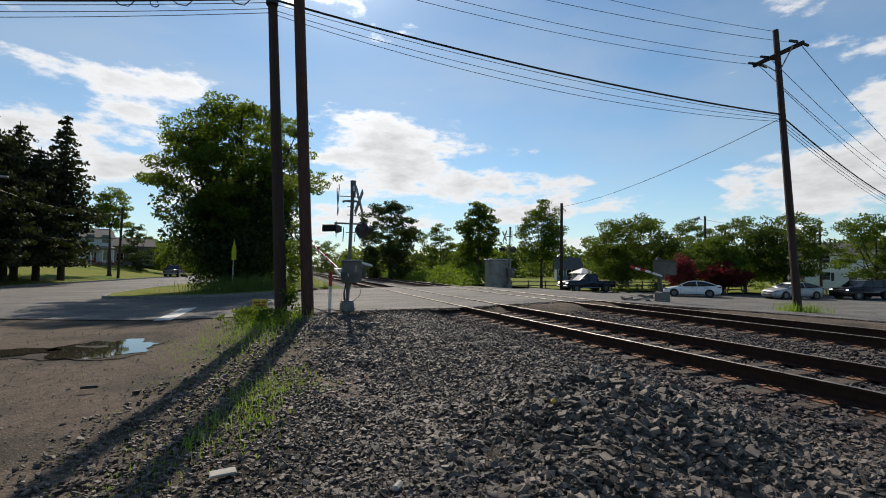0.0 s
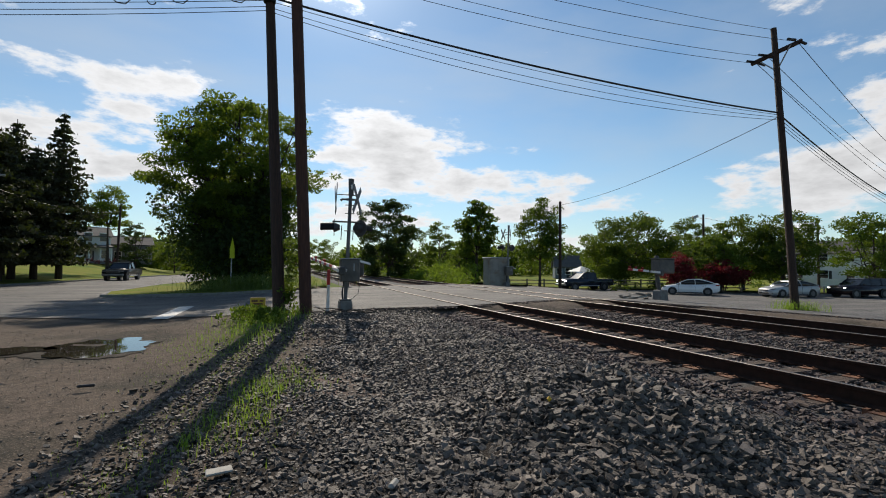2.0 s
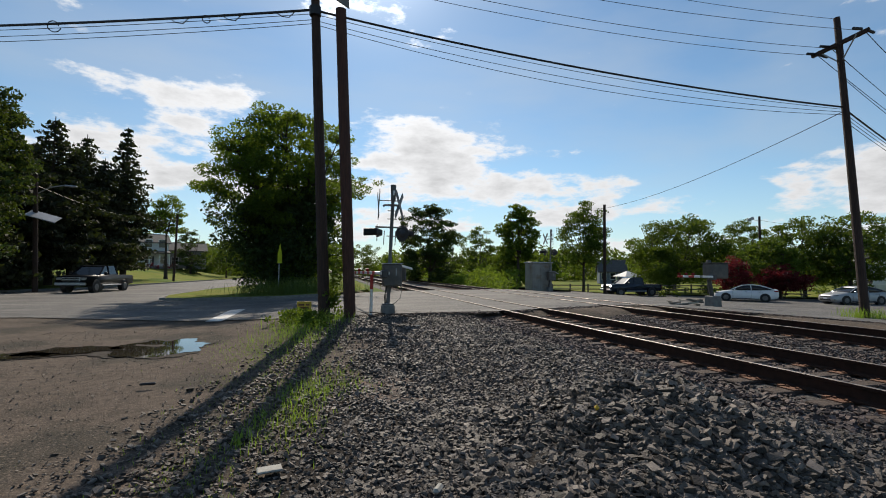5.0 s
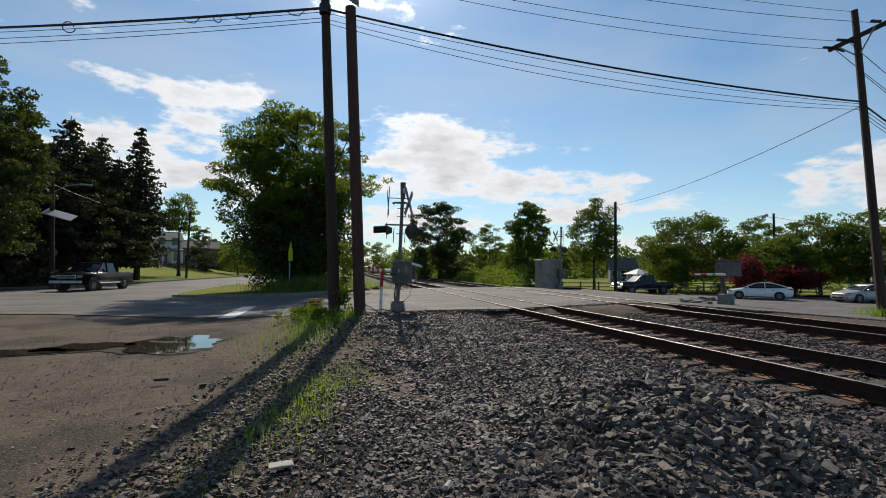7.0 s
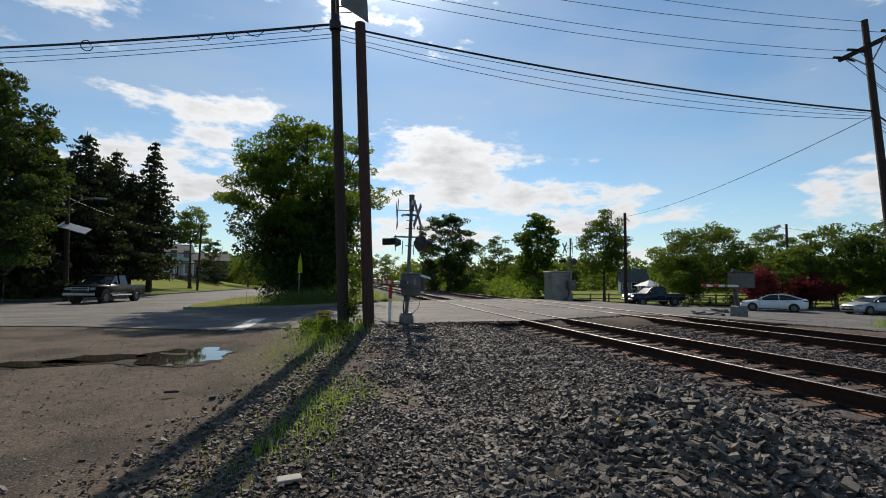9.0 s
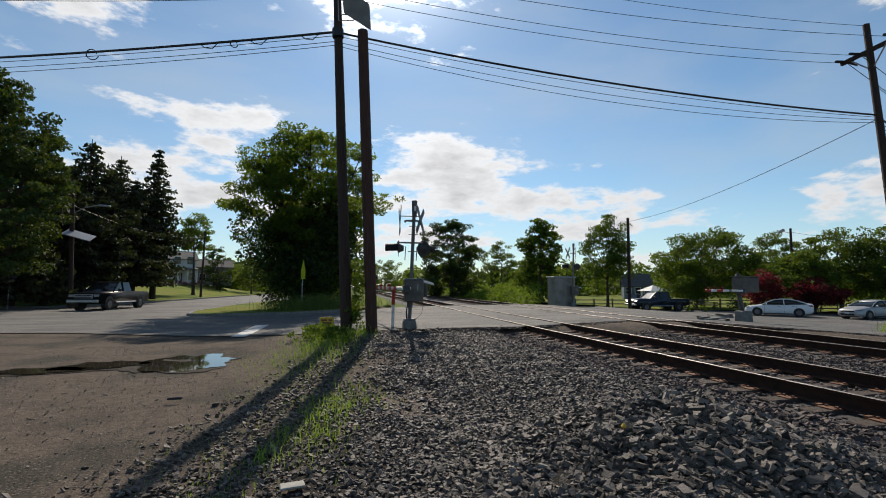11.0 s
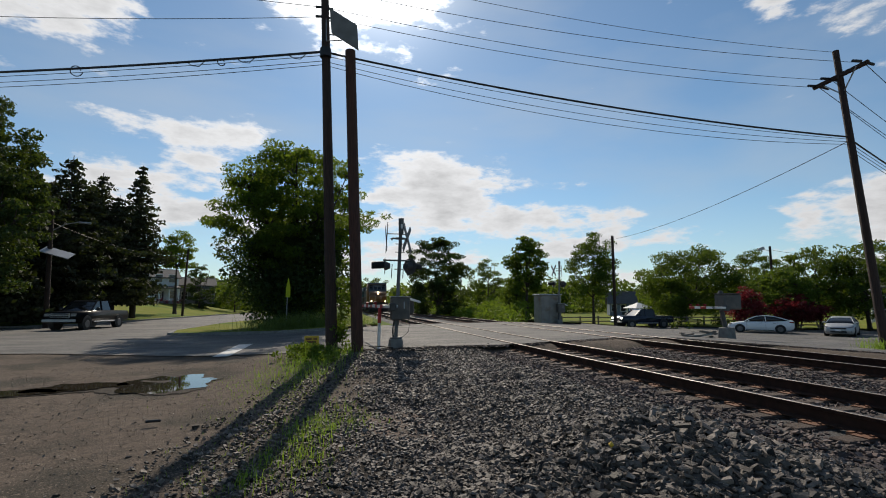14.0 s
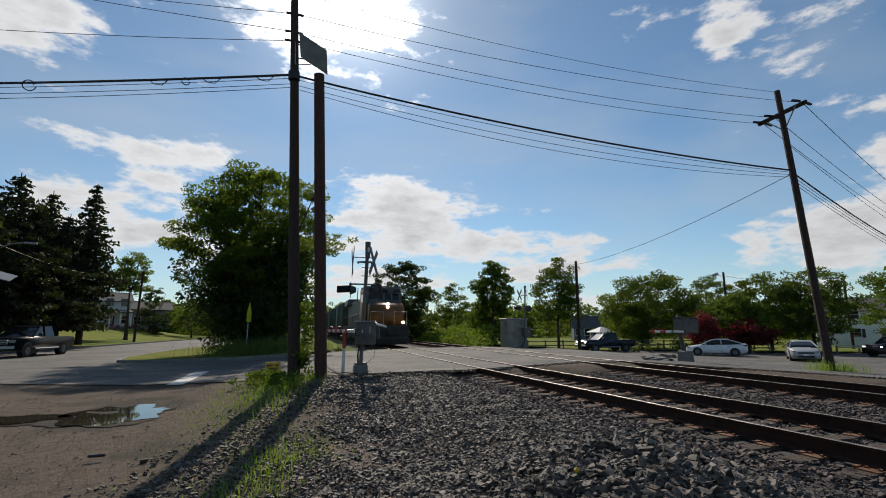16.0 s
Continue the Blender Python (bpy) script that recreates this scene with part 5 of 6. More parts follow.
def locomotive(name, label):
    t = thing(name, label, "locomotive")
    bm = bmesh.new()
    box(bm, (0, 0, 1.35), (21.6, 2.95, 0.35), bevel=0.03)
    part("frame", bm, M["grime"], t, "dark underframe")
    bm = bmesh.new()
    box(bm, (0, 0, 0.75), (5.0, 2.7, 0.85), bevel=0.12)
    part("fuel_tank", bm, M["grime"], t)
    bm = bmesh.new()
    prism(bm, [(-1.5, 0.18), (1.5, 0.18), (1.5, 1.5), (-1.5, 1.5)], 10.55, 10.85, "x")
    part("pilot", bm, M["grime"], t, "black pilot plate")
    bm = bmesh.new()
    box(bm, (11.0, 0, 0.42), (0.5, 2.7, 0.5), pose(0, 0, 0, 0, 18, 0), bevel=0.04)
    part("plow", bm, M["grime"], t, "snow plow")
    bm = bmesh.new()
    box(bm, (11.15, 0, 0.95), (0.6, 0.3, 0.34), bevel=0.05)
    part("coupler", bm, M["grime"], t)
    bm = bmesh.new()
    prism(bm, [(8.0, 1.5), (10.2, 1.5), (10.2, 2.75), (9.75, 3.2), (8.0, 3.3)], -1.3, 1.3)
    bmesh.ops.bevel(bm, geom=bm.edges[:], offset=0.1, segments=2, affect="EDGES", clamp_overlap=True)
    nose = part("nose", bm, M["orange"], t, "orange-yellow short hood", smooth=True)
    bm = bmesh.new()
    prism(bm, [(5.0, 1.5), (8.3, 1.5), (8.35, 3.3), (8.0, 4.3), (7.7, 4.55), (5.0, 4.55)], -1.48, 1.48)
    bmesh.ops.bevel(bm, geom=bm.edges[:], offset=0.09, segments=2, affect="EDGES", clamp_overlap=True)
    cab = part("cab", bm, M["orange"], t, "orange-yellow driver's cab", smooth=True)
    bm = bmesh.new()
    prism(bm, [(4.95, 4.42), (7.95, 4.42), (7.7, 4.66), (4.95, 4.68)], -1.42, 1.42)
    part("cab_roof", bm, M["locogrey"], cab, "grey cab roof")
    bm = bmesh.new()
    box(bm, (8.28, 0, 3.72), (0.12, 2.75, 1.15), pose(0, 0, 0, 0, -16, 0), bevel=0.03)
    part("cab_front", bm, M["locogrey"], cab, "dark grey upper cab front")
    for y in (-0.92, -0.32, 0.32, 0.92):
        bm = bmesh.new()
        box(bm, (8.33, y, 3.8), (0.04, 0.46, 0.5), pose(0, 0, 0, 0, -16, 0), bevel=0.01)
        part("windscreen", bm, M["carglass"], cab, "dark windscreen pane")
    for s in (-1, 1):
        bm = bmesh.new()
        box(bm, (6.6, s * 1.49, 3.7), (1.4, 0.03, 0.6), bevel=0.01)
        part("side_window", bm, M["carglass"], cab)
        bm = bmesh.new()
        box(bm, (8.5, s * 1.0, 4.22), (0.2, 0.5, 0.22))
        part("number_board", bm, M["black"], cab, "black number board")
    for z in (2.98, 3.2):
        bm = bmesh.new()
        rod(bm, (9.95, 0, z - 0.1), (10.2, 0, z - 0.1), 0.12, 0.12, 14)
        part("headlight", bm, M["head_on"], nose, "lit headlight")
    for s in (-1, 1):
        bm = bmesh.new()
        rod(bm, (10.7, s * 1.05, 1.72), (10.9, s * 1.05, 1.72), 0.11, 0.11, 14)
        part("ditch_light", bm, M["head_on"], t, "lit ditch light")
    bm = bmesh.new()
    box(bm, (-2.6, 0, 2.75), (15.0, 1.95, 2.5), bevel=0.08)
    part("long_hood", bm, M["locogrey"], t, "dark engine hood")
    bm = bmesh.new()
    box(bm, (-8.3, 0, 4.1), (3.6, 2.95, 0.75), bevel=0.1, taper=(0.9, 0.9))
    part("radiator", bm, M["locogrey"], t, "flared radiator housing")
    bm = bmesh.new()
    box(bm, (2.4, 0, 4.2), (2.0, 1.3, 0.4), bevel=0.08)
    part("exhaust_housing", bm, M["locogrey"], t)
    for s in (-1, 1):
        bm = bmesh.new()
        tube(bm, [(-10.4, s * 1.42, 2.55), (5.0, s * 1.42, 2.55)], 0.022, 5)
        for i in range(11):
            tube(bm, [(-10.4 + i * 1.54, s * 1.42, 1.5), (-10.4 + i * 1.54, s * 1.42, 2.55)], 0.02, 5)
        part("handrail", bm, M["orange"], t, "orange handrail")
        bm = bmesh.new()
        tube(bm, [(10.7, s * 1.35, 1.5), (10.7, s * 1.35, 2.5), (10.7, s * 0.4, 2.5), (10.7, s * 0.4, 1.5)], 0.022, 5)
        part("front_rail", bm, M["galv"], t, "front handrail")
        bm = bmesh.new()
        for k in range(3):
            box(bm, (10.2, s * 1.36, 0.5 + 0.33 * k), (0.7, 0.3, 0.03))
        part("step_ladder", bm, M["grime"], t)
    for x in (7.0, -7.0):
        bogie(t, x)
    return t


def boxcar(name, label, paint):
    t = thing(name, label, "freight car")
    bm = bmesh.new()
    box(bm, (0, 0, 2.75), (16.4, 2.9, 3.2), bevel=0.06)
    part("body", bm, M[paint], t)
    for s in (-1, 1):
        for i in range(14):
            if 5 < i < 8:
                continue
            bm = bmesh.new()
            box(bm, (-7.8 + i * 1.2, s * 1.47, 2.75), (0.1, 0.06, 3.1))
            part("rib", bm, M[paint], t)
        bm = bmesh.new()
        box(bm, (0, s * 1.48, 2.7), (2.6, 0.06, 2.9), bevel=0.01)
        part("sliding_door", bm, M[paint], t)
    bm = bmesh.new()
    box(bm, (0, 0, 4.38), (16.5, 2.7, 0.1), bevel=0.03)
    part("roof", bm, M["locogrey"], t)
    bm = bmesh.new()
    box(bm, (0, 0, 1.05), (17.4, 1.0, 0.35), bevel=0.03)
    part("sill", bm, M["grime"], t)
    for x in (5.8, -5.8):
        bogie(t, x, 2, 0.46)
    return t


# ---- buildings ----
def house(name, label, at, rz, w, d, h, roof_h, wall, roof, porch=False, cols=3):
    """A two-storey house: walls, gable roof, windows with frames, door, optional porch. Front looks along -y."""
    t = thing(name, label, "house", at, rz)
    bm = bmesh.new()
    box(bm, (0, 0, h / 2), (w, d, h))
    prism(bm, [(-d / 2, h), (d / 2, h), (0, h + roof_h)], -w / 2, w / 2, "x")
    part("wall", bm, M[wall], t, "clapboard walls")
    for s in (-1, 1):
        bm = bmesh.new()
        L = math.hypot(d / 2 + 0.4, roof_h + 0.25)
        box(bm, (0, s * (d / 4 + 0.1), h + roof_h / 2 + 0.02), (w + 0.7, L, 0.14), pose(0, 0, 0, -s * math.degrees(math.atan2(roof_h, d / 2)), 0, 0))
        part("roof", bm, M[roof], t, "shingle roof slope")
    for z in ([1.5, 4.2] if h > 4 else [1.5]):
        for i in range(cols):
            x = (i + 0.5) / cols * w - w / 2
            bm = bmesh.new()
            box(bm, (x, -d / 2 - 0.03, z), (1.1, 0.08, 1.4))
            fr = part("window", bm, M["white"], t, "white window frame")
            for k in (-0.25, 0.25):
                bm = bmesh.new()
                box(bm, (x, -d / 2 - 0.075, z + k * 1.28), (0.95, 0.02, 0.6))
                part("pane", bm, M["carglass"], fr)
    if porch:
        bm = bmesh.new()
        box(bm, (0.6, -d / 2 - 1.1, 2.75), (w * 0.8, 2.5, 0.22), pose(0, 0, 0, 8, 0, 0))
        part("porch_roof", bm, M[roof], t)
        for i in range(4):
            bm = bmesh.new()
            rod(bm, (0.6 - w * 0.36 + i * w * 0.24, -d / 2 - 2.1, 0), (0.6 - w * 0.36 + i * w * 0.24, -d / 2 - 2.1, 2.6), 0.12, n=8)
            part("porch_column", bm, M["white"], t)
        bm = bmesh.new()
        box(bm, (0.6, -d / 2 - 1.1, 0.2), (w * 0.8, 2.4, 0.4))
        part("porch_floor", bm, M["concrete"], t)
    bm = bmesh.new()
    box(bm, (w * 0.05, -d / 2 - 0.03, 1.05), (0.95, 0.06, 2.05))
    part("door", bm, M["black"], t)
    return t


# ---- the place ----
build_ground()
build_road()
build_bed()
near_track = build_track("near_track", NEAR, "railway track with rusty rails on timber ties in ballast")
far_track = build_track("far_track", FAR, "second railway track beyond the first, rusty rails on ties")
build_puddles()

# utility poles
pole_a = utility_pole("utility_pole", "dark creosoted utility pole carrying cables and a panel", (0.37, 14.17, -0.16), (-0.26, 14.0, 13.0), 0.175, 0.105)
pole_b = utility_pole("utility_pole", "reddish-brown stub pole beside the taller pole", (1.08, 13.8, -0.16), (0.66, 13.9, 9.0), 0.17, 0.155, "pole_red")
pole_c = utility_pole("utility_pole", "leaning utility pole with a crossarm, grass at its foot", (18.7, 11.85, -0.34), (18.25, 12.15, 10.6), 0.145, 0.10)
pole_d = utility_pole("utility_pole", "plain grey utility pole behind the far signal", (27.3, 39.4, -0.95), (26.22, 37.79, 7.62), 0.16, 0.12)
pole_e = utility_pole("utility_pole", "dark utility pole on the lawn's edge", (-16.9, 66.3, 0.0), (-16.6, 65.96, 8.24), 0.15, 0.11)
pole_f = utility_pole("street_lamp", "utility pole with a lamp arm and a solar panel", (-18.2, 38.3, -0.42), (-18.29, 37.81, 8.47), 0.17, 0.12)


def dress_poles():
    def on(parent, name, bm, m, label=""):
        ob = part(name, bm, M[m], parent, label)
        ob.matrix_basis = parent.matrix_basis.inverted()
        return ob
    bm = bmesh.new()
    prism(bm, [(0.0, 10.22), (0.84, 9.78), (0.90, 8.98), (0.08, 9.42)], 13.72, 13.77)
    on(pole_a, "panel", bm, "panel_back", "weathered panel on a bracket, seen from behind")
    bm = bmesh.new()
    for z in (9.5, 9.95):
        tube(bm, [(-0.12, 14.0, z), (0.45, 13.79, z - 0.1)], 0.02, 5)
    tube(bm, [(-0.1, 13.95, 10.1), (-0.06, 13.85, 9.2), (0.4, 13.79, 9.25)], 0.018, 5)
    on(pole_a, "bracket", bm, "galv", "panel bracket")
    for z in (11.0, 10.38, 10.07):
        for s in (-1, 1):
            bm = bmesh.new()
            rod(bm, (-0.15, 14.0, z), (-0.15 + s * 0.26, 14.0, z - 0.03), 0.03, 0.045, 8)
            on(pole_a, "insulator", bm, "black")
    bm = bmesh.new()
    rod(bm, (-0.07, 13.98, 8.74), (-0.08, 13.98, 9.0), 0.17, 0.17, 10)
    on(pole_a, "cable_clamp", bm, "black", "dark cable clamp")
    bm = bmesh.new()
    box(bm, (18.27, 12.1, 9.62), (0.12, 1.8, 0.14), pose(0, 0, 0, -7, 0, 8), bevel=0.01)
    on(pole_c, "crossarm", bm, "pole", "timber crossarm")
    for s in (-1, 1):
        bm = bmesh.new()
        tube(bm, [(18.3, 12.1, 8.9), (18.2, 12.1 + s * 0.6, 9.6 - s * 0.07)], 0.025, 5)
        on(pole_c, "brace", bm, "galv")
    for k in (-0.78, 0.3, 0.78):
        for s in (-1, 1):
            bm = bmesh.new()
            rod(bm, (18.27 + s * 0.1, 12.1 + k, 9.66 - k * 0.12), (18.27 + s * 0.5, 12.1 + k, 9.62 - k * 0.12), 0.05, 0.05, 8)
            on(pole_c, "insulator", bm, "black")
    bm = bmesh.new()
    tube(bm, [(-18.25, 38.0, 6.3), (-17.6, 38.2, 6.8), (-16.9, 38.5, 7.05)], 0.04, 6)
    on(pole_f, "lamp_arm", bm, "galv")
    bm = bmesh.new()
    box(bm, (-16.55, 38.6, 7.02), (0.75, 0.28, 0.14), pose(0, 0, 0, 0, 0, 20), bevel=0.05)
    on(pole_f, "lamp_head", bm, "galv", "cobra lamp head")
    bm = bmesh.new()
    box(bm, (-17.7, 37.8, 4.75), (1.75, 0.95, 0.06), pose(0, 0, 0, 28, 16, 5), bevel=0.01)
    on(pole_f, "solar_panel", bm, "panel_light", "solar panel")


dress_poles()


def build_cables():
    A, C, D = (-0.15, 14.0), (18.3, 12.1), (26.3, 37.9)
    W, E = (-26, 23.5), (62, 26.5)
    thick = "thick black bundled cable between utility poles"
    thin = "thin overhead wire between utility poles"
    cable("overhead_cable", thick, (*A, 8.92), (*W, 9.45), 0.35, 0.038)
    cable("overhead_cable", thick, (*A, 8.92), (*C, 7.28), 0.30, 0.033)
    cable("overhead_cable", thick, (*C, 7.28), (*E, 7.4), 0.9, 0.032)
    for k, z in ((0, 8.8), (1, 8.62), (2, 8.5)):
        cable("overhead_cable", thin, (*A, z), (*W, 9.2 - 0.12 * k), 0.33 + 0.05 * k, 0.010)
        cable("overhead_cable", thin, (*A, z), (*C, 7.2 - 0.1 * k), 0.34 + 0.12 * k, 0.009)
        cable("overhead_cable", thin, (*C, 7.1 - 0.14 * k), (*E, 7.1 - 0.3 * k), 0.8, 0.011)
    V = (-15, 19.4)
    for z, zw, dy in ((11.0, 13.4, -0.78), (10.38, 13.7, 0.3), (10.07, 11.2, 0.78)):
        cable("power_line", thin, (A[0], A[1], z), (C[0], C[1] + dy, 9.62 - dy * 0.12), 0.4, 0.009)
        cable("power_line", thin, (A[0], A[1], z), (*V, zw), 0.15, 0.010)
        cable("power_line", thin, (C[0], C[1] + dy, 9.62 - dy * 0.12), (E[0], E[1] + dy, 9.6 - dy * 0.1), 0.6, 0.013)
    cable("power_line", thin, (A[0], A[1], 11.75), (18.22, 12.15, 10.55), 0.4, 0.008)
    cable("power_line", thin, (18.3, 12.1, 8.4), (62, 26.5, 7.9), 0.6, 0.011)
    cable("service_wire", "thin service wire to a farther pole", (*C, 7.1), (*D, 7.3), 0.5, 0.014)
    cable("service_wire", "thin service wire along the side road", (-18.29, 37.9, 6.9), (-16.55, 66, 7.6), 0.9, 0.018)
    cable("service_wire", "thin service wire along the side road", (-18.29, 37.9, 6.9), (-34, 30, 7.4), 0.5, 0.018)
    cable("service_wire", "thin service wire across the park", (47.4, 40, 7.2), (60.3, 35.6, 6.6), 0.5, 0.016)
    a, b = Vector((*A, 8.92)), Vector((*W, 9.45))
    for k, r in ((0.30, 0.16), (0.12, 0.10)):
        p = a.lerp(b, k) - Vector((0, 0, 0.35 * 4 * k * (1 - k)))
        bm = bmesh.new()
        tube(bm, [p + Vector((r * math.cos(u), 0.02 * u, r * math.sin(u) - 0.05)) for u in [i * math.pi / 8 for i in range(17)]], 0.016, 5)
        solo("cable_coil", bm, M["wire"], "slack coil of cable hung from the bundle", "cable", group="overhead cables")
    for k in (0.03, 0.09, 0.15):
        p = a.lerp(b, k) - Vector((0, 0, 0.35 * 4 * k * (1 - k)))
        bm = bmesh.new()
        tube(bm, [p + Vector((-0.3, 0.1, 0)), p + Vector((-0.1, 0, -0.16)), p + Vector((0.1, 0, -0.16)), p + Vector((0.3, -0.1, 0.02))], 0.014, 5)
        solo("cable_loop", bm, M["wire"], "short slack loop under the bundle", "cable", group="overhead cables")


build_cables()

# crossing equipment
mast = signal_mast("crossing_signal", "crossing signal mast with flasher lamps and crossbucks", (2.29, 14.52, -0.16), 4.0, 0)
far_mast = signal_mast("crossing_signal", "far crossing signal beside a grey equipment cabinet", (17.84, 32.9, -0.3), 4.8, 0)
gate_a = gate_arm(mast, "red and white gate arm being lowered", 6.4, 12)
marker_post((1.76, 14.47, -0.16))


def build_right_gate():
    t = thing("gate_drive", "grey gate drive box on a bent post and concrete base", "gate drive", (16.8, 16.45, -0.2))
    bm = bmesh.new()
    box(bm, (0, 0, 0.22), (0.5, 0.5, 0.5), bevel=0.03, taper=(0.9, 0.9))
    part("base", bm, M["concrete"], t, "pale concrete base")
    bm = bmesh.new()
    tube(bm, [(-0.05, 0, 0.4), (-0.12, 0, 0.8), (-0.2, 0, 1.2)], 0.09, 8)
    part("post", bm, M["case_dark"], t)
    bm = bmesh.new()
    box(bm, (0.16, 0, 1.55), (0.92, 0.55, 0.66), bevel=0.05)
    part("drive_box", bm, M["case"], t, "grey drive housing")
    bm = bmesh.new()
    box(bm, (0.16, 0, 1.895), (0.96, 0.58, 0.03))
    part("lid", bm, M["case"], t)
    bm = bmesh.new()
    rod(bm, (-0.2, 0, 1.9), (-0.2, 0, 2.03), 0.12, 0.07, 10)
    part("cap", bm, M["case_dark"], t)
    gate = gate_arm(t, "short red and white gate arm stub being lowered", 1.15, 4, 0.5)
    t = thing("equipment_cabinet", "tall grey metal signal cabinet with a door", "cabinet", (17.35, 33.8, -0.36))
    bm = bmesh.new()
    box(bm, (0, 0, 1.2), (1.7, 1.3, 2.2), bevel=0.03)
    part("body", bm, M["pale_case"], t)
    bm = bmesh.new()
    box(bm, (0, 0, 2.36), (1.85, 1.45, 0.1), bevel=0.02)
    part("roof", bm, M["galv"], t)
    bm = bmesh.new()
    box(bm, (0.25, -0.66, 1.15), (0.85, 0.03, 1.9), bevel=0.01)
    d = part("door", bm, M["pale_case"], t)
    bm = bmesh.new()
    box(bm, (0.55, -0.69, 1.15), (0.04, 0.03, 0.2))
    part("handle", bm, M["black"], d)
    bm = bmesh.new()
    box(bm, (0, 0, 0.05), (1.9, 1.5, 0.14))
    part("plinth", bm, M["concrete"], t)
    rng = random.Random(4)
    for i in range(9):
        bm = bmesh.new()
        L = rng.uniform(0.3, 1.3)
        box(bm, (0, 0, 0), (L, 0.16, 0.07), bevel=0.01)
        p = solo("scrap_plank", bm, M["plank" if i % 3 else "trash"], "broken weathered timber scrap on the stones", "scrap wood", group="scrap heap")
        p.matrix_basis = pose(15.6 + rng.uniform(-0.9, 0.9), 16.5 + rng.uniform(-0.6, 0.4), -0.12 + 0.03 * i, rng.uniform(-6, 6), rng.uniform(-14, 14), rng.uniform(0, 180))
    # sign box at the pole's foot
    t = thing("warning_sign", "small yellow and white sign board at the pole's foot", "sign", (-0.2, 14.05, -0.14), -4)
    bm = bmesh.new()
    box(bm, (0, 0, 0.24), (0.40, 0.05, 0.46), bevel=0.01)
    part("board", bm, M["yellow"], t)
    for z, h in ((0.05, 0.07), (0.12, 0.06)):
        bm = bmesh.new()
        box(bm, (0, -0.028, z), (0.36, 0.01, h))
        part("band", bm, M["white"], t, "white band")
    for x, z, w in ((-0.08, 0.38, 0.16), (0.1, 0.38, 0.1), (0.0, 0.3, 0.26)):
        bm = bmesh.new()
        box(bm, (x, -0.029, z), (w, 0.01, 0.05))
        part("lettering_bar", bm, M["rust"], t, "dark bar of unreadable lettering")
    # school-type sign on the verge, nearly edge-on
    t = thing("road_sign", "lime-yellow warning sign on a thin post, seen nearly edge-on", "road sign", (-1.95, 30.0, -0.1), 77)
    bm = bmesh.new()
    rod(bm, (0, 0, 0), (0.04, 0, 2.7), 0.03, n=8)
    part("post", bm, M["galv"], t)
    bm = bmesh.new()
    prism(bm, [(-0.42, 1.75), (0.42, 1.75), (0.42, 2.3), (0, 2.95), (-0.42, 2.3)], -0.05, -0.035)
    part("plate", bm, M["lime_sign"], t)
    return gate


gate_b = build_right_gate()
t = thing("gate_stand", "dark gate stand with a thin whip rod across the road", "gate stand", (4.7, 29.6, -0.25))
bm = bmesh.new()
box(bm, (0, 0, 0.5), (0.3, 0.3, 1.0), bevel=0.04)
part("post", bm, M["case_dark"], t)
bm = bmesh.new()
box(bm, (0, 0, 1.3), (0.62, 0.5, 0.6), bevel=0.06)
part("drive_box", bm, M["case_dark"], t)
bm = bmesh.new()
rod(bm, (0.05, 0, 1.5), (0.1, 0, 3.5), 0.035, 0.02, 8)
part("whip_rod", bm, M["white"], t, "thin pale rod")
# litter
for x, y, s, rz, m, lab in ((-0.29, 3.97, (0.27, 0.17, 0.025), 10, "trash", "flat pale piece of litter"), (0.83, 3.04, (0.07, 0.17, 0.05), -35, "trash", "pale flat stone chip"),
                            (-2.1, 7.2, (0.28, 0.07, 0.05), 5, "black", "dark strip of rubber"), (2.09, 3.13, (0.06, 0.06, 0.06), 20, "yellow", "yellow plastic cap"), (2.6, 11.6, (0.2, 0.08, 0.03), 30, "trash", "white scrap of litter")):
    bm = bmesh.new()
    box(bm, (0, 0, s[2] / 2), [k * 0.7 for k in s], bevel=min(s) * 0.3)
    solo("litter", bm, M[m], lab + " lying on the stones", "litter", (x, y, land(x, y) + 0.035), rz)

# ---- vehicles ----
truck = pickup("pickup_truck", "black crew-cab pickup with a bright grille, stopping at the junction", "paint_black", (-13.9, 84, -0.42), -92)
pickup("pickup_truck", "dark blue pickup with lit headlights waiting beyond the crossing", "paint_navy", (31.8, 41.4, road_z(31.8, 41.6)), 178, lit=True)
sedan("sedan_car", "white sedan waiting on the road beyond the tracks", "paint_white", (36.3, 32.1, road_z(36.3, 32)), 131)
camry = sedan("sedan_car", "silver sedan turning on the road beyond the tracks", "paint_silver", (42.4, 27.3, -1.1), 168, 4.9)
suv("suv_car", "near-black SUV with lit headlights waiting on the road", "paint_maroon", (48.3, 25.3, -1.1), 167)
sedan("parked_car", "grey car parked by the side road", "paint_silver", (-11.9, 118, 0.9), 172)
loco = locomotive("locomotive", "orange-yellow and grey diesel locomotive with lit headlights")
cars = [boxcar("freight_car", "long teal-green boxcar behind the locomotive", "teal")]
cars += [copy_thing(cars[0], Matrix()) for _ in range(3)]
for c in cars:
    tagged(c, group="freight cars")

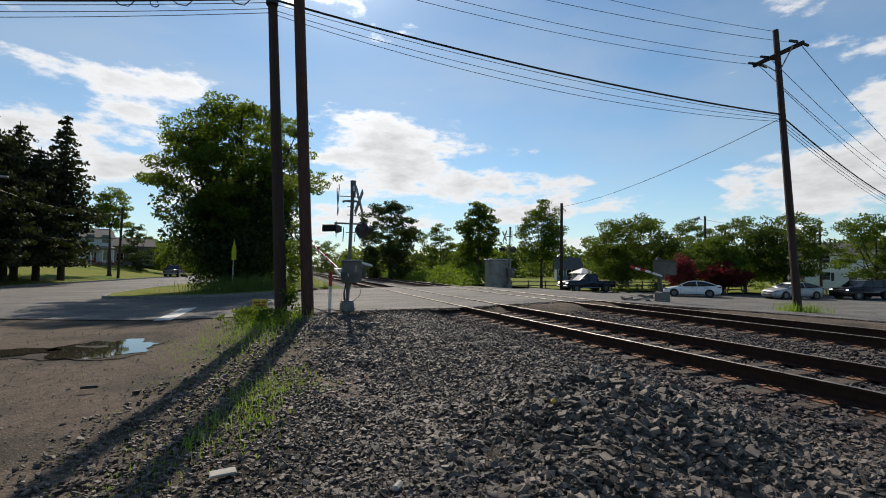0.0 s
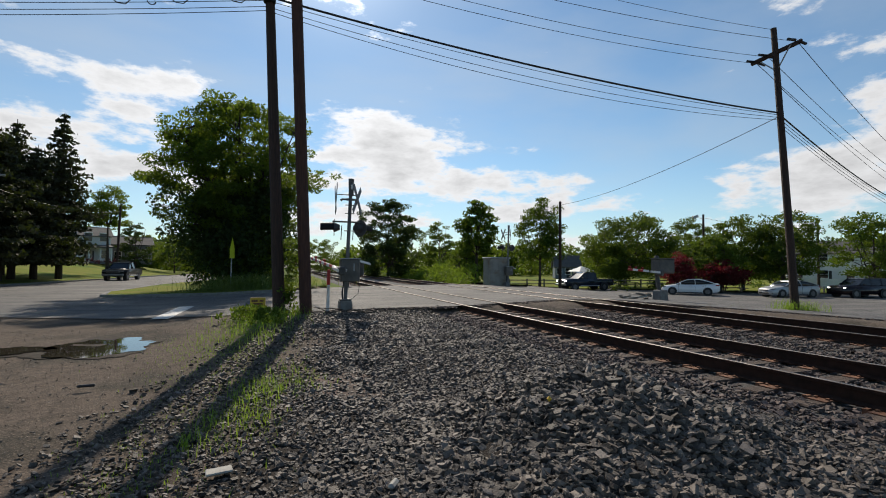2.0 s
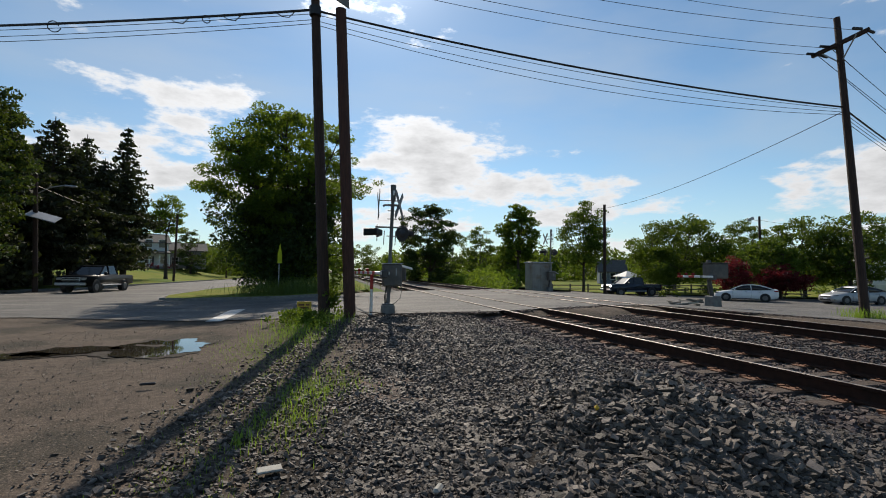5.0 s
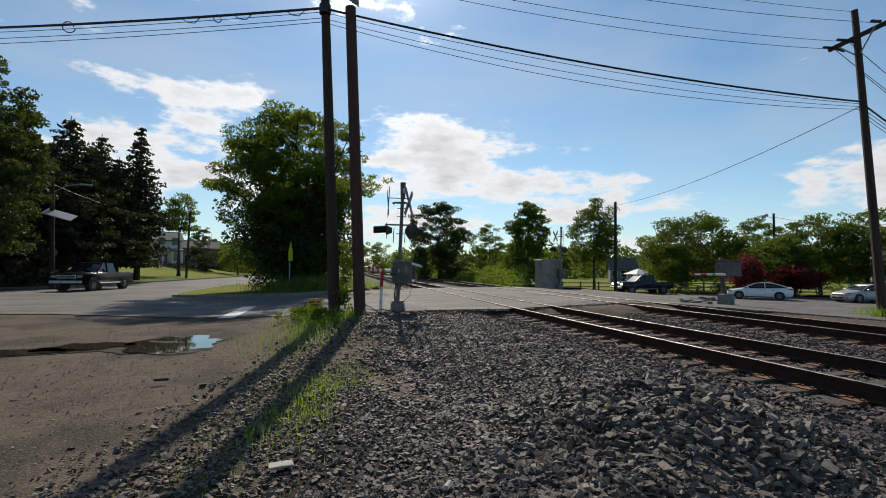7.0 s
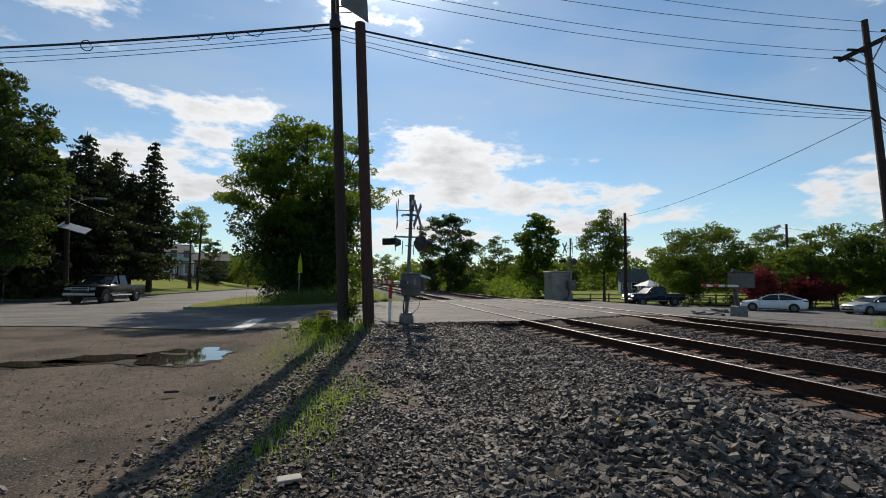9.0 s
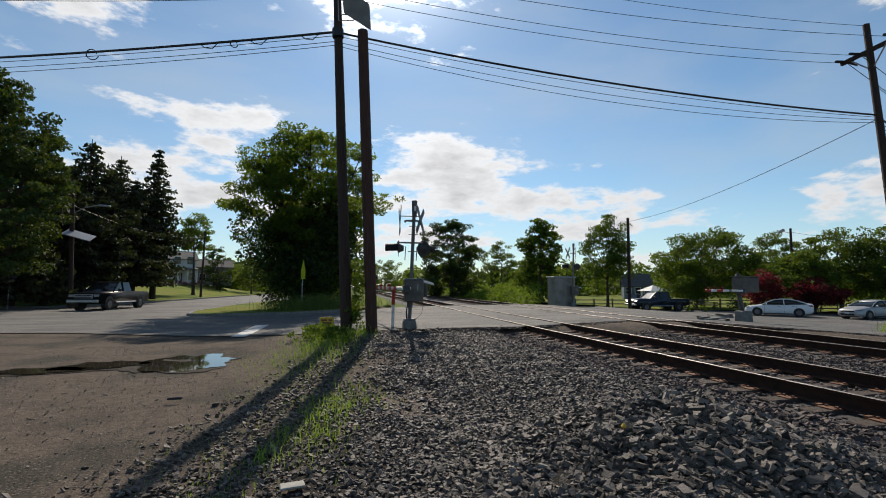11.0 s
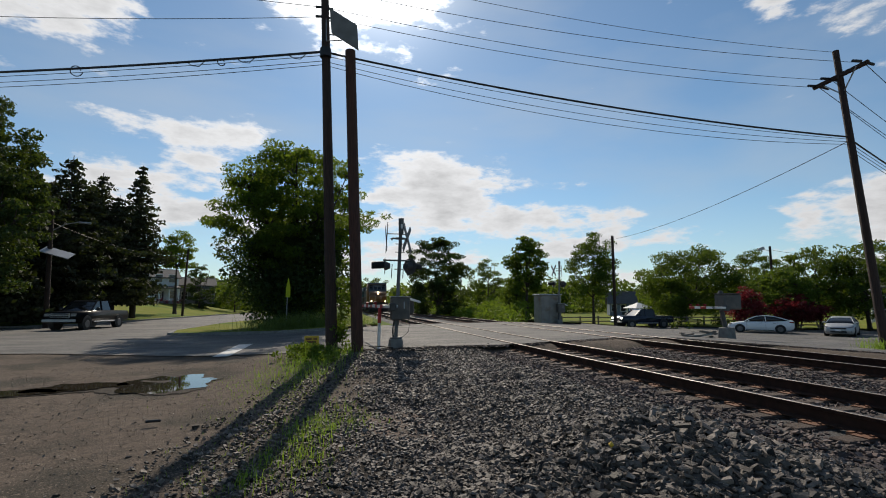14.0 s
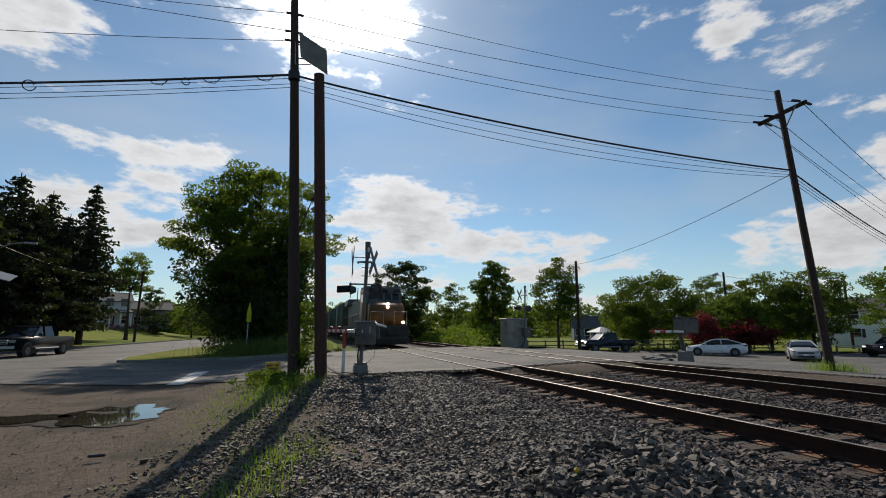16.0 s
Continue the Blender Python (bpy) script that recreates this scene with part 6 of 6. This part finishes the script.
# ---- trees ----
leafy_tree("large_tree", "large broadleaf tree in full leaf on the verge", (-1.9, 33.6, -0.4),
           [(1.2, 2.4), (3.2, 2.8), (5.0, 3.9), (7.0, 5.0), (8.6, 5.3), (10.2, 4.7), (11.4, 3.4), (12.2, 1.0)], 5, 0.36, 2.2, 18, 800, 0.68, 0.09, 350, "leaf_big", 0.2)
rng = np.random.default_rng(8)
# undergrowth piled up into the crown, its dark leaves adding the inner shade
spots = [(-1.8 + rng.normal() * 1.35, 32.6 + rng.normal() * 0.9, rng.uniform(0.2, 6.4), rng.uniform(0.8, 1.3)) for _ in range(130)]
bush_stuff("undergrowth", "dense dark undergrowth, carried up as dark fill for the shade inside the large tree's crown", spots, 0.11, 200, "leaf_dark", 2)
leafy_tree("maple_tree", "tall leafy maple beside the side road", (-20.5, 33.6, -0.4), [(2.4, 2.2), (4.5, 3.4), (7, 3.9), (10, 3.6), (12.5, 2.4), (14.2, 0.7)], 31, 0.34, 2.5, 14, 380, 0.75, 0.11, 300, "leaf_dark", 0.3)
for i, (x, y, h, s) in enumerate([(-22.3, 43.0, 12.0, 5.6), (-21.6, 47.3, 14.6, 5.4), (-20.9, 51.5, 14.2, 4.8), (-18.7, 55, 16.2, 3.7), (-26, 46, 14.0, 6.0), (-23.5, 56, 13.5, 5.5),
                                  (-20.6, 48.6, 12.0, 4.4), (-19.9, 53.0, 12.4, 3.6), (-24.6, 51, 13.0, 5.5)]):
    spruce("spruce_tree", "tall dark spruce with drooping branches", h, s, 50 + i, (x, y, land(x, y)), foot=0.36 if y == 55 else 0.16)
spruce("yew_tree", "low broad dark conifer by the stop sign", 7.2, 4.2, 77, (-22.6, 39.6, land(-22.6, 39.6)))
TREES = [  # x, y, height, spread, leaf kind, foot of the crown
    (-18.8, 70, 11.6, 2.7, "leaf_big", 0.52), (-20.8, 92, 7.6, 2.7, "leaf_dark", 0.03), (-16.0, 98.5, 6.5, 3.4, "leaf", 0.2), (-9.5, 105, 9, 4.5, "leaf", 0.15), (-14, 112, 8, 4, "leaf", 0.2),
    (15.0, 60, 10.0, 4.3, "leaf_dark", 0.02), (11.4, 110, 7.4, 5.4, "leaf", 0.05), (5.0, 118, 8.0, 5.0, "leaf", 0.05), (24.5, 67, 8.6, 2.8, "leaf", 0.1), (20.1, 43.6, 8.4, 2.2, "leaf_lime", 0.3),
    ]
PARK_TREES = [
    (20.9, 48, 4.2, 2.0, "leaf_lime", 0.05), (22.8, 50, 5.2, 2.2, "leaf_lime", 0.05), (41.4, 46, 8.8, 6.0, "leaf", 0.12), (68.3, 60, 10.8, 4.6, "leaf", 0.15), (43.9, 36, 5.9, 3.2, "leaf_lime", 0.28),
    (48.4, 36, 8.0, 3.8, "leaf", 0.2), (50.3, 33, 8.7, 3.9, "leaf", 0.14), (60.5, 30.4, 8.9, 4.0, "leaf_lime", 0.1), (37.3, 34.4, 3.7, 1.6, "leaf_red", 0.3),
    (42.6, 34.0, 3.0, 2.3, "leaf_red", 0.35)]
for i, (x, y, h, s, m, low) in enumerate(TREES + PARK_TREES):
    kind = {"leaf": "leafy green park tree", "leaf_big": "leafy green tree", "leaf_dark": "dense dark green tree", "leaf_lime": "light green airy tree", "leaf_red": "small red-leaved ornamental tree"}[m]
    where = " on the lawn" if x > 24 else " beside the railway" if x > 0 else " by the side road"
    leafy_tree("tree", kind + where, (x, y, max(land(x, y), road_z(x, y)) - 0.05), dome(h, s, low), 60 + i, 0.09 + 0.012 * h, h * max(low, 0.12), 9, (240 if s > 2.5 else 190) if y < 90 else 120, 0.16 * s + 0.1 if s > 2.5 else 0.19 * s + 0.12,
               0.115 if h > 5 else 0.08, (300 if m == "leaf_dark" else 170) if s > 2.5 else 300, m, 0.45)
leafy_tree("weeping_tree", "light green weeping tree by the far signal", (27.0, 42.6, -0.9), dome(9.4, 2.8, 0.3), 99, 0.15, 2.6, 10, 230, 0.62, 0.085, 330, "leaf_lime", 0.3, droop=0.35)
leafy_tree("tree", "thin airy tree behind the bushes", (21.6, 71.5, -0.6), dome(8.8, 2.9, 0.1), 71, 0.14, 1.5, 8, 90, 0.6, 0.10, 300, "leaf", 0.2)
# creeper mounds along the far track
spots = []
for i in range(120):
    y = rng.uniform(37, 74)
    x = track_x(FAR, y) + 3.3 + abs(rng.normal()) * 2.2
    k = (x - track_x(FAR, y) - 3) / 4
    spots.append((x, y, -0.4 + min(2.2, 1.3 * k + 0.3) * rng.uniform(0.4, 1.25), rng.uniform(0.4, 1.1)))
bush_stuff("creeper_mounds", "bright green creeper and brush beside the railway", spots, 0.12, 230, "creeper", 3)
spots = [(43 + rng.uniform(-10, 22), 41 + rng.uniform(-4, 5) - 0.0, -0.9 + rng.uniform(0, 0.5), rng.uniform(0.4, 0.8)) for _ in range(26)]
bush_stuff("garden_shrubs", "low green garden shrubs", spots, 0.12, 200, "leaf", 4)
spots = [(0.62 + rng.normal() * 0.12, 14.2 + rng.normal() * 0.15, rng.uniform(-0.1, 1.9), rng.uniform(0.12, 0.24)) for _ in range(34)]
spots += [(-0.25 + rng.normal() * 0.3, 12.6 + rng.normal() * 0.6, rng.uniform(-0.1, 0.15), rng.uniform(0.1, 0.2)) for _ in range(30)]
bush_stuff("pole_creeper", "creeper and weeds growing round the two poles", spots, 0.05, 1500, "leaf_lime", 6)
spots = []
for i in range(420):
    a = radians(rng.uniform(-48, 82))
    d = rng.uniform(125, 190)
    x, y = d * math.sin(a), d * math.cos(a)
    if abs(x - track_x(9, y)) < 9 and y > 60:
        continue
    spots.append((x, y, rng.uniform(-1, 6.5), rng.uniform(3.0, 5.0)))
bush_stuff("far_woods", "belt of far leafy woods", spots, 0.65, 12, "leaf", 7, category="woods")

# ---- buildings and park ----
house("house", "white two-storey house with a columned porch", (-27.3, 90, 1.3), 24, 5.8, 6, 4.4, 1.4, "siding", "shingle", True)
house("house", "low dark grey house beside the white one", (-23.0, 98, 1.3), 18, 6, 6, 3.4, 1.4, "siding_grey", "shingle")
house("house", "white two-storey house behind a pale fence", (85.5, 50, -0.9), -56, 9.5, 8, 4.8, 2.0, "siding", "shingle")
house("house", "pale house with a grey roof among trees", (98.5, 52.8, -0.9), -58, 10, 8, 4.2, 2.0, "siding", "shingle")
house("house", "blue-grey gabled house behind the park", (59, 83, -0.9), -28, 5, 5, 2.4, 2.2, "siding_blue", "shingle")


def build_park():
    t = thing("gazebo", "open park shelter with a pale hipped roof", "shelter", (45.5, 60, -1.45))
    for x in (-1.1, 1.1):
        for y in (-1.1, 1.1):
            bm = bmesh.new()
            rod(bm, (x, y, 0), (x, y, 2.2), 0.08, n=8)
            part("post", bm, M["white"], t)
    bm = bmesh.new()
    bmesh.ops.create_cone(bm, cap_ends=True, segments=4, radius1=2.2, radius2=0.15, depth=0.8, matrix=pose(0, 0, 2.58, 0, 0, 45))
    part("roof", bm, M["siding"], t, "pale roof")
    for i, (x, y, top) in enumerate([(47.4, 40, 7.6), (60.3, 35.6, 6.84)]):
        t = thing("flood_lamp", "dark wooden pole with a floodlight", "lamp post", (x, y, -1.1), 150)
        bm = bmesh.new()
        rod(bm, (0, 0, 0), (0, 0, top + 1.1), 0.15, 0.11, 10)
        part("pole", bm, M["pole"], t)
        bm = bmesh.new()
        tube(bm, [(0, 0, top + 0.6), (0.7, 0.2, top + 0.75)], 0.03, 5)
        part("arm", bm, M["galv"], t)
        bm = bmesh.new()
        box(bm, (0.95, 0.25, top + 0.8), (0.6, 0.45, 0.3), pose(0, 0, 0, 0, 25, 0), bevel=0.05)
        part("lamp_head", bm, M["galv"], t)
    t = thing("park_table", "weathered timber picnic table under the trees", "table", (45.0, 34.6, -1.1), -30)
    bm = bmesh.new()
    box(bm, (0, 0, 0.75), (2.2, 0.8, 0.06))
    part("tabletop", bm, M["plank"], t)
    for s in (-1, 1):
        bm = bmesh.new()
        box(bm, (0, s * 0.7, 0.45), (2.2, 0.28, 0.05))
        part("seat", bm, M["plank"], t)
        bm = bmesh.new()
        box(bm, (s * 0.8, 0, 0.4), (0.08, 1.5, 0.08))
        box(bm, (s * 0.8, -0.3, 0.38), (0.08, 0.08, 0.76), pose(0, 0, 0, 25, 0, 0))
        box(bm, (s * 0.8, 0.3, 0.38), (0.08, 0.08, 0.76), pose(0, 0, 0, -25, 0, 0))
        part("leg_frame", bm, M["plank"], t)
    t2 = copy_thing(t, pose(39.5, 43.5, -1.1, 0, 0, -40))
    t = thing("guard_rail", "grey steel guard rail along the road", "guard rail", (50.5, 31.2, -1.1), -24)
    for z in (0.55, 0.68):
        bm = bmesh.new()
        box(bm, (8, 0, z), (16, 0.06, 0.1), bevel=0.02)
        part("beam", bm, M["galv"], t)
    for i in range(9):
        bm = bmesh.new()
        box(bm, (i * 2.0, 0.08, 0.35), (0.12, 0.12, 0.75))
        part("post", bm, M["plank"], t)
    t = thing("picket_fence", "long pale fence before the houses", "fence", (66, 43, -1.05), -38)
    for i in range(14):
        bm = bmesh.new()
        box(bm, (i * 1.5, 0, 0.6), (0.1, 0.1, 1.2))
        part("post", bm, M["siding"], t)
    for i in range(13):
        bm = bmesh.new()
        box(bm, (i * 1.5 + 0.75, 0, 0.65), (1.4, 0.04, 0.95))
        part("panel", bm, M["siding"], t)
    t = thing("post_fence", "low dark rail fence at the park's edge", "fence", (24.5, 44.6, -0.95), -8)
    for i in range(12):
        bm = bmesh.new()
        box(bm, (i * 2.0, 0, 0.5), (0.12, 0.12, 1.0))
        part("post", bm, M["plank"], t)
    for z in (0.45, 0.85):
        bm = bmesh.new()
        box(bm, (11, 0, z), (22, 0.06, 0.1))
        part("rail", bm, M["plank"], t)


def build_roadside():
    """Small things along the side road and round the poles."""
    t = thing("stop_sign", "octagonal stop sign seen from behind on a post", "road sign", (-21.3, 37.2, -0.42), 12)
    bm = bmesh.new()
    rod(bm, (0, 0, 0), (0, 0, 2.5), 0.035, n=8)
    part("post", bm, M["galv"], t)
    bm = bmesh.new()
    prism(bm, [(0.4 * math.cos(radians(22.5 + 45 * i)), 2.3 + 0.4 * math.sin(radians(22.5 + 45 * i))) for i in range(8)], 0.04, 0.05)
    part("plate", bm, M["sign_back"], t, "grey back of the plate")
    suv("parked_car", "white car parked on a drive behind the spruces", "paint_white", (-33, 64, land(-33, 64) + 0.05), 185)
    sedan("parked_car", "dark car parked far down the side road", "paint_navy", (-9.0, 124, road_z(-9, 124)), 95)
    rng2 = np.random.default_rng(17)
    spots = [(-24.5 + rng2.normal() * 1.6, 84 + rng2.normal() * 0.8, 1.5 + rng2.uniform(0, 0.5), rng2.uniform(0.3, 0.6)) for _ in range(12)]
    bush_stuff("flower_bed", "red and green flower bed before the porch", spots, 0.08, 260, "leaf_red", 12)
    r = random.Random(9)
    for i in range(9):
        x, y = r.uniform(1.1, 3.2), r.uniform(13.4, 14.3)
        z = land(x, y) + 0.04
        a, L = r.uniform(0, 6.28), r.uniform(0.4, 1.2)
        bm = bmesh.new()
        tube(bm, [(0, 0, 0), (L * 0.5 * math.cos(a), L * 0.5 * math.sin(a), r.uniform(0.02, 0.16)), (L * math.cos(a + 0.2), L * math.sin(a + 0.2), r.uniform(0.0, 0.12))], [0.02, 0.014, 0.006], 5)
        solo("twig", bm, M["bark"], "dry fallen twig by the signal's foot", "twig", (x, y, z), group="twigs")
    for x, y, h in ((-8.0, 70, 1.1), (-3.0, 52.0, 1.2)):
        t = thing("mailbox_post", "dark roadside mailbox on a post", "mailbox", (x, y, road_z(x, y)))
        bm = bmesh.new()
        box(bm, (0, 0, h / 2), (0.1, 0.1, h))
        part("post", bm, M["plank"], t)
        bm = bmesh.new()
        box(bm, (0, 0, h + 0.1), (0.25, 0.5, 0.24), bevel=0.05)
        part("box", bm, M["black"], t)


build_park()
build_roadside()
build_weeds()
build_stones()


# ---- what moves ----
def motions():
    """The pickup rolls up and stops, the silver car turns, the gates come down, the train comes on."""
    walk(truck, [(t, pose(x, y, -0.42 + 0.0 * y, 0, 0, r)) for t, x, y, r in ((0, -13.9, 84, -91), (0.6, -14.2, 77, -91), (1.3, -14.25, 67.5, -92), (2, -14.3, 58.5, -93), (3, -14.6, 49.7, -95),
                                                                            (4, -14.8, 43.2, -97), (4.6, -14.9, 40.6, -98), (5.6, -15.1, 38.2, -98), (7, -15.2, 37.3, -98), (16, -15.2, 37.2, -98))])
    walk(camry, [(t, pose(x, y, -1.1, 0, 0, r)) for t, x, y, r in ((0, 42.4, 27.3, 168), (7, 41.8, 27.6, 170), (9, 41.4, 27.9, 173), (12.5, 39.6, 27.9, 194), (14.5, 38.9, 27.3, 214), (16, 37.2, 25.4, 219))])
    walk(gate_a, [(t, pose(-0.24, 0.23, 1.32, a, 0, 3)) for t, a in ((0, 10), (1.2, 6.5), (2.4, 2.8), (3.4, 0.3), (4, 0), (16, 0))])
    walk(gate_b, [(t, pose(-0.3, 0.15, 1.3, a, 0, 8)) for t, a in ((0, 13), (1.2, 7.5), (2.4, 2.6), (3.2, 0.2), (4, 0), (16, 0))])
    lead = ((0, 360), (4, 277), (8, 196), (11, 133), (12.6, 100.5), (13.4, 83.5), (14.4, 64), (15, 52.2), (16, 34))
    for i, c in enumerate([loco] + cars):
        back = 11.2 if i == 0 else 22.6 + 9.0 + (i - 1) * 17.8
        rows = []
        for t, y in lead:
            yy = y + back
            d = (track_x(NEAR, yy + 1) - track_x(NEAR, yy - 1)) / 2
            rows.append((t, pose(track_x(NEAR, yy), yy, 0.0, 0, 0, -90 - math.degrees(math.atan(d)))))
        walk(c, rows)


motions()
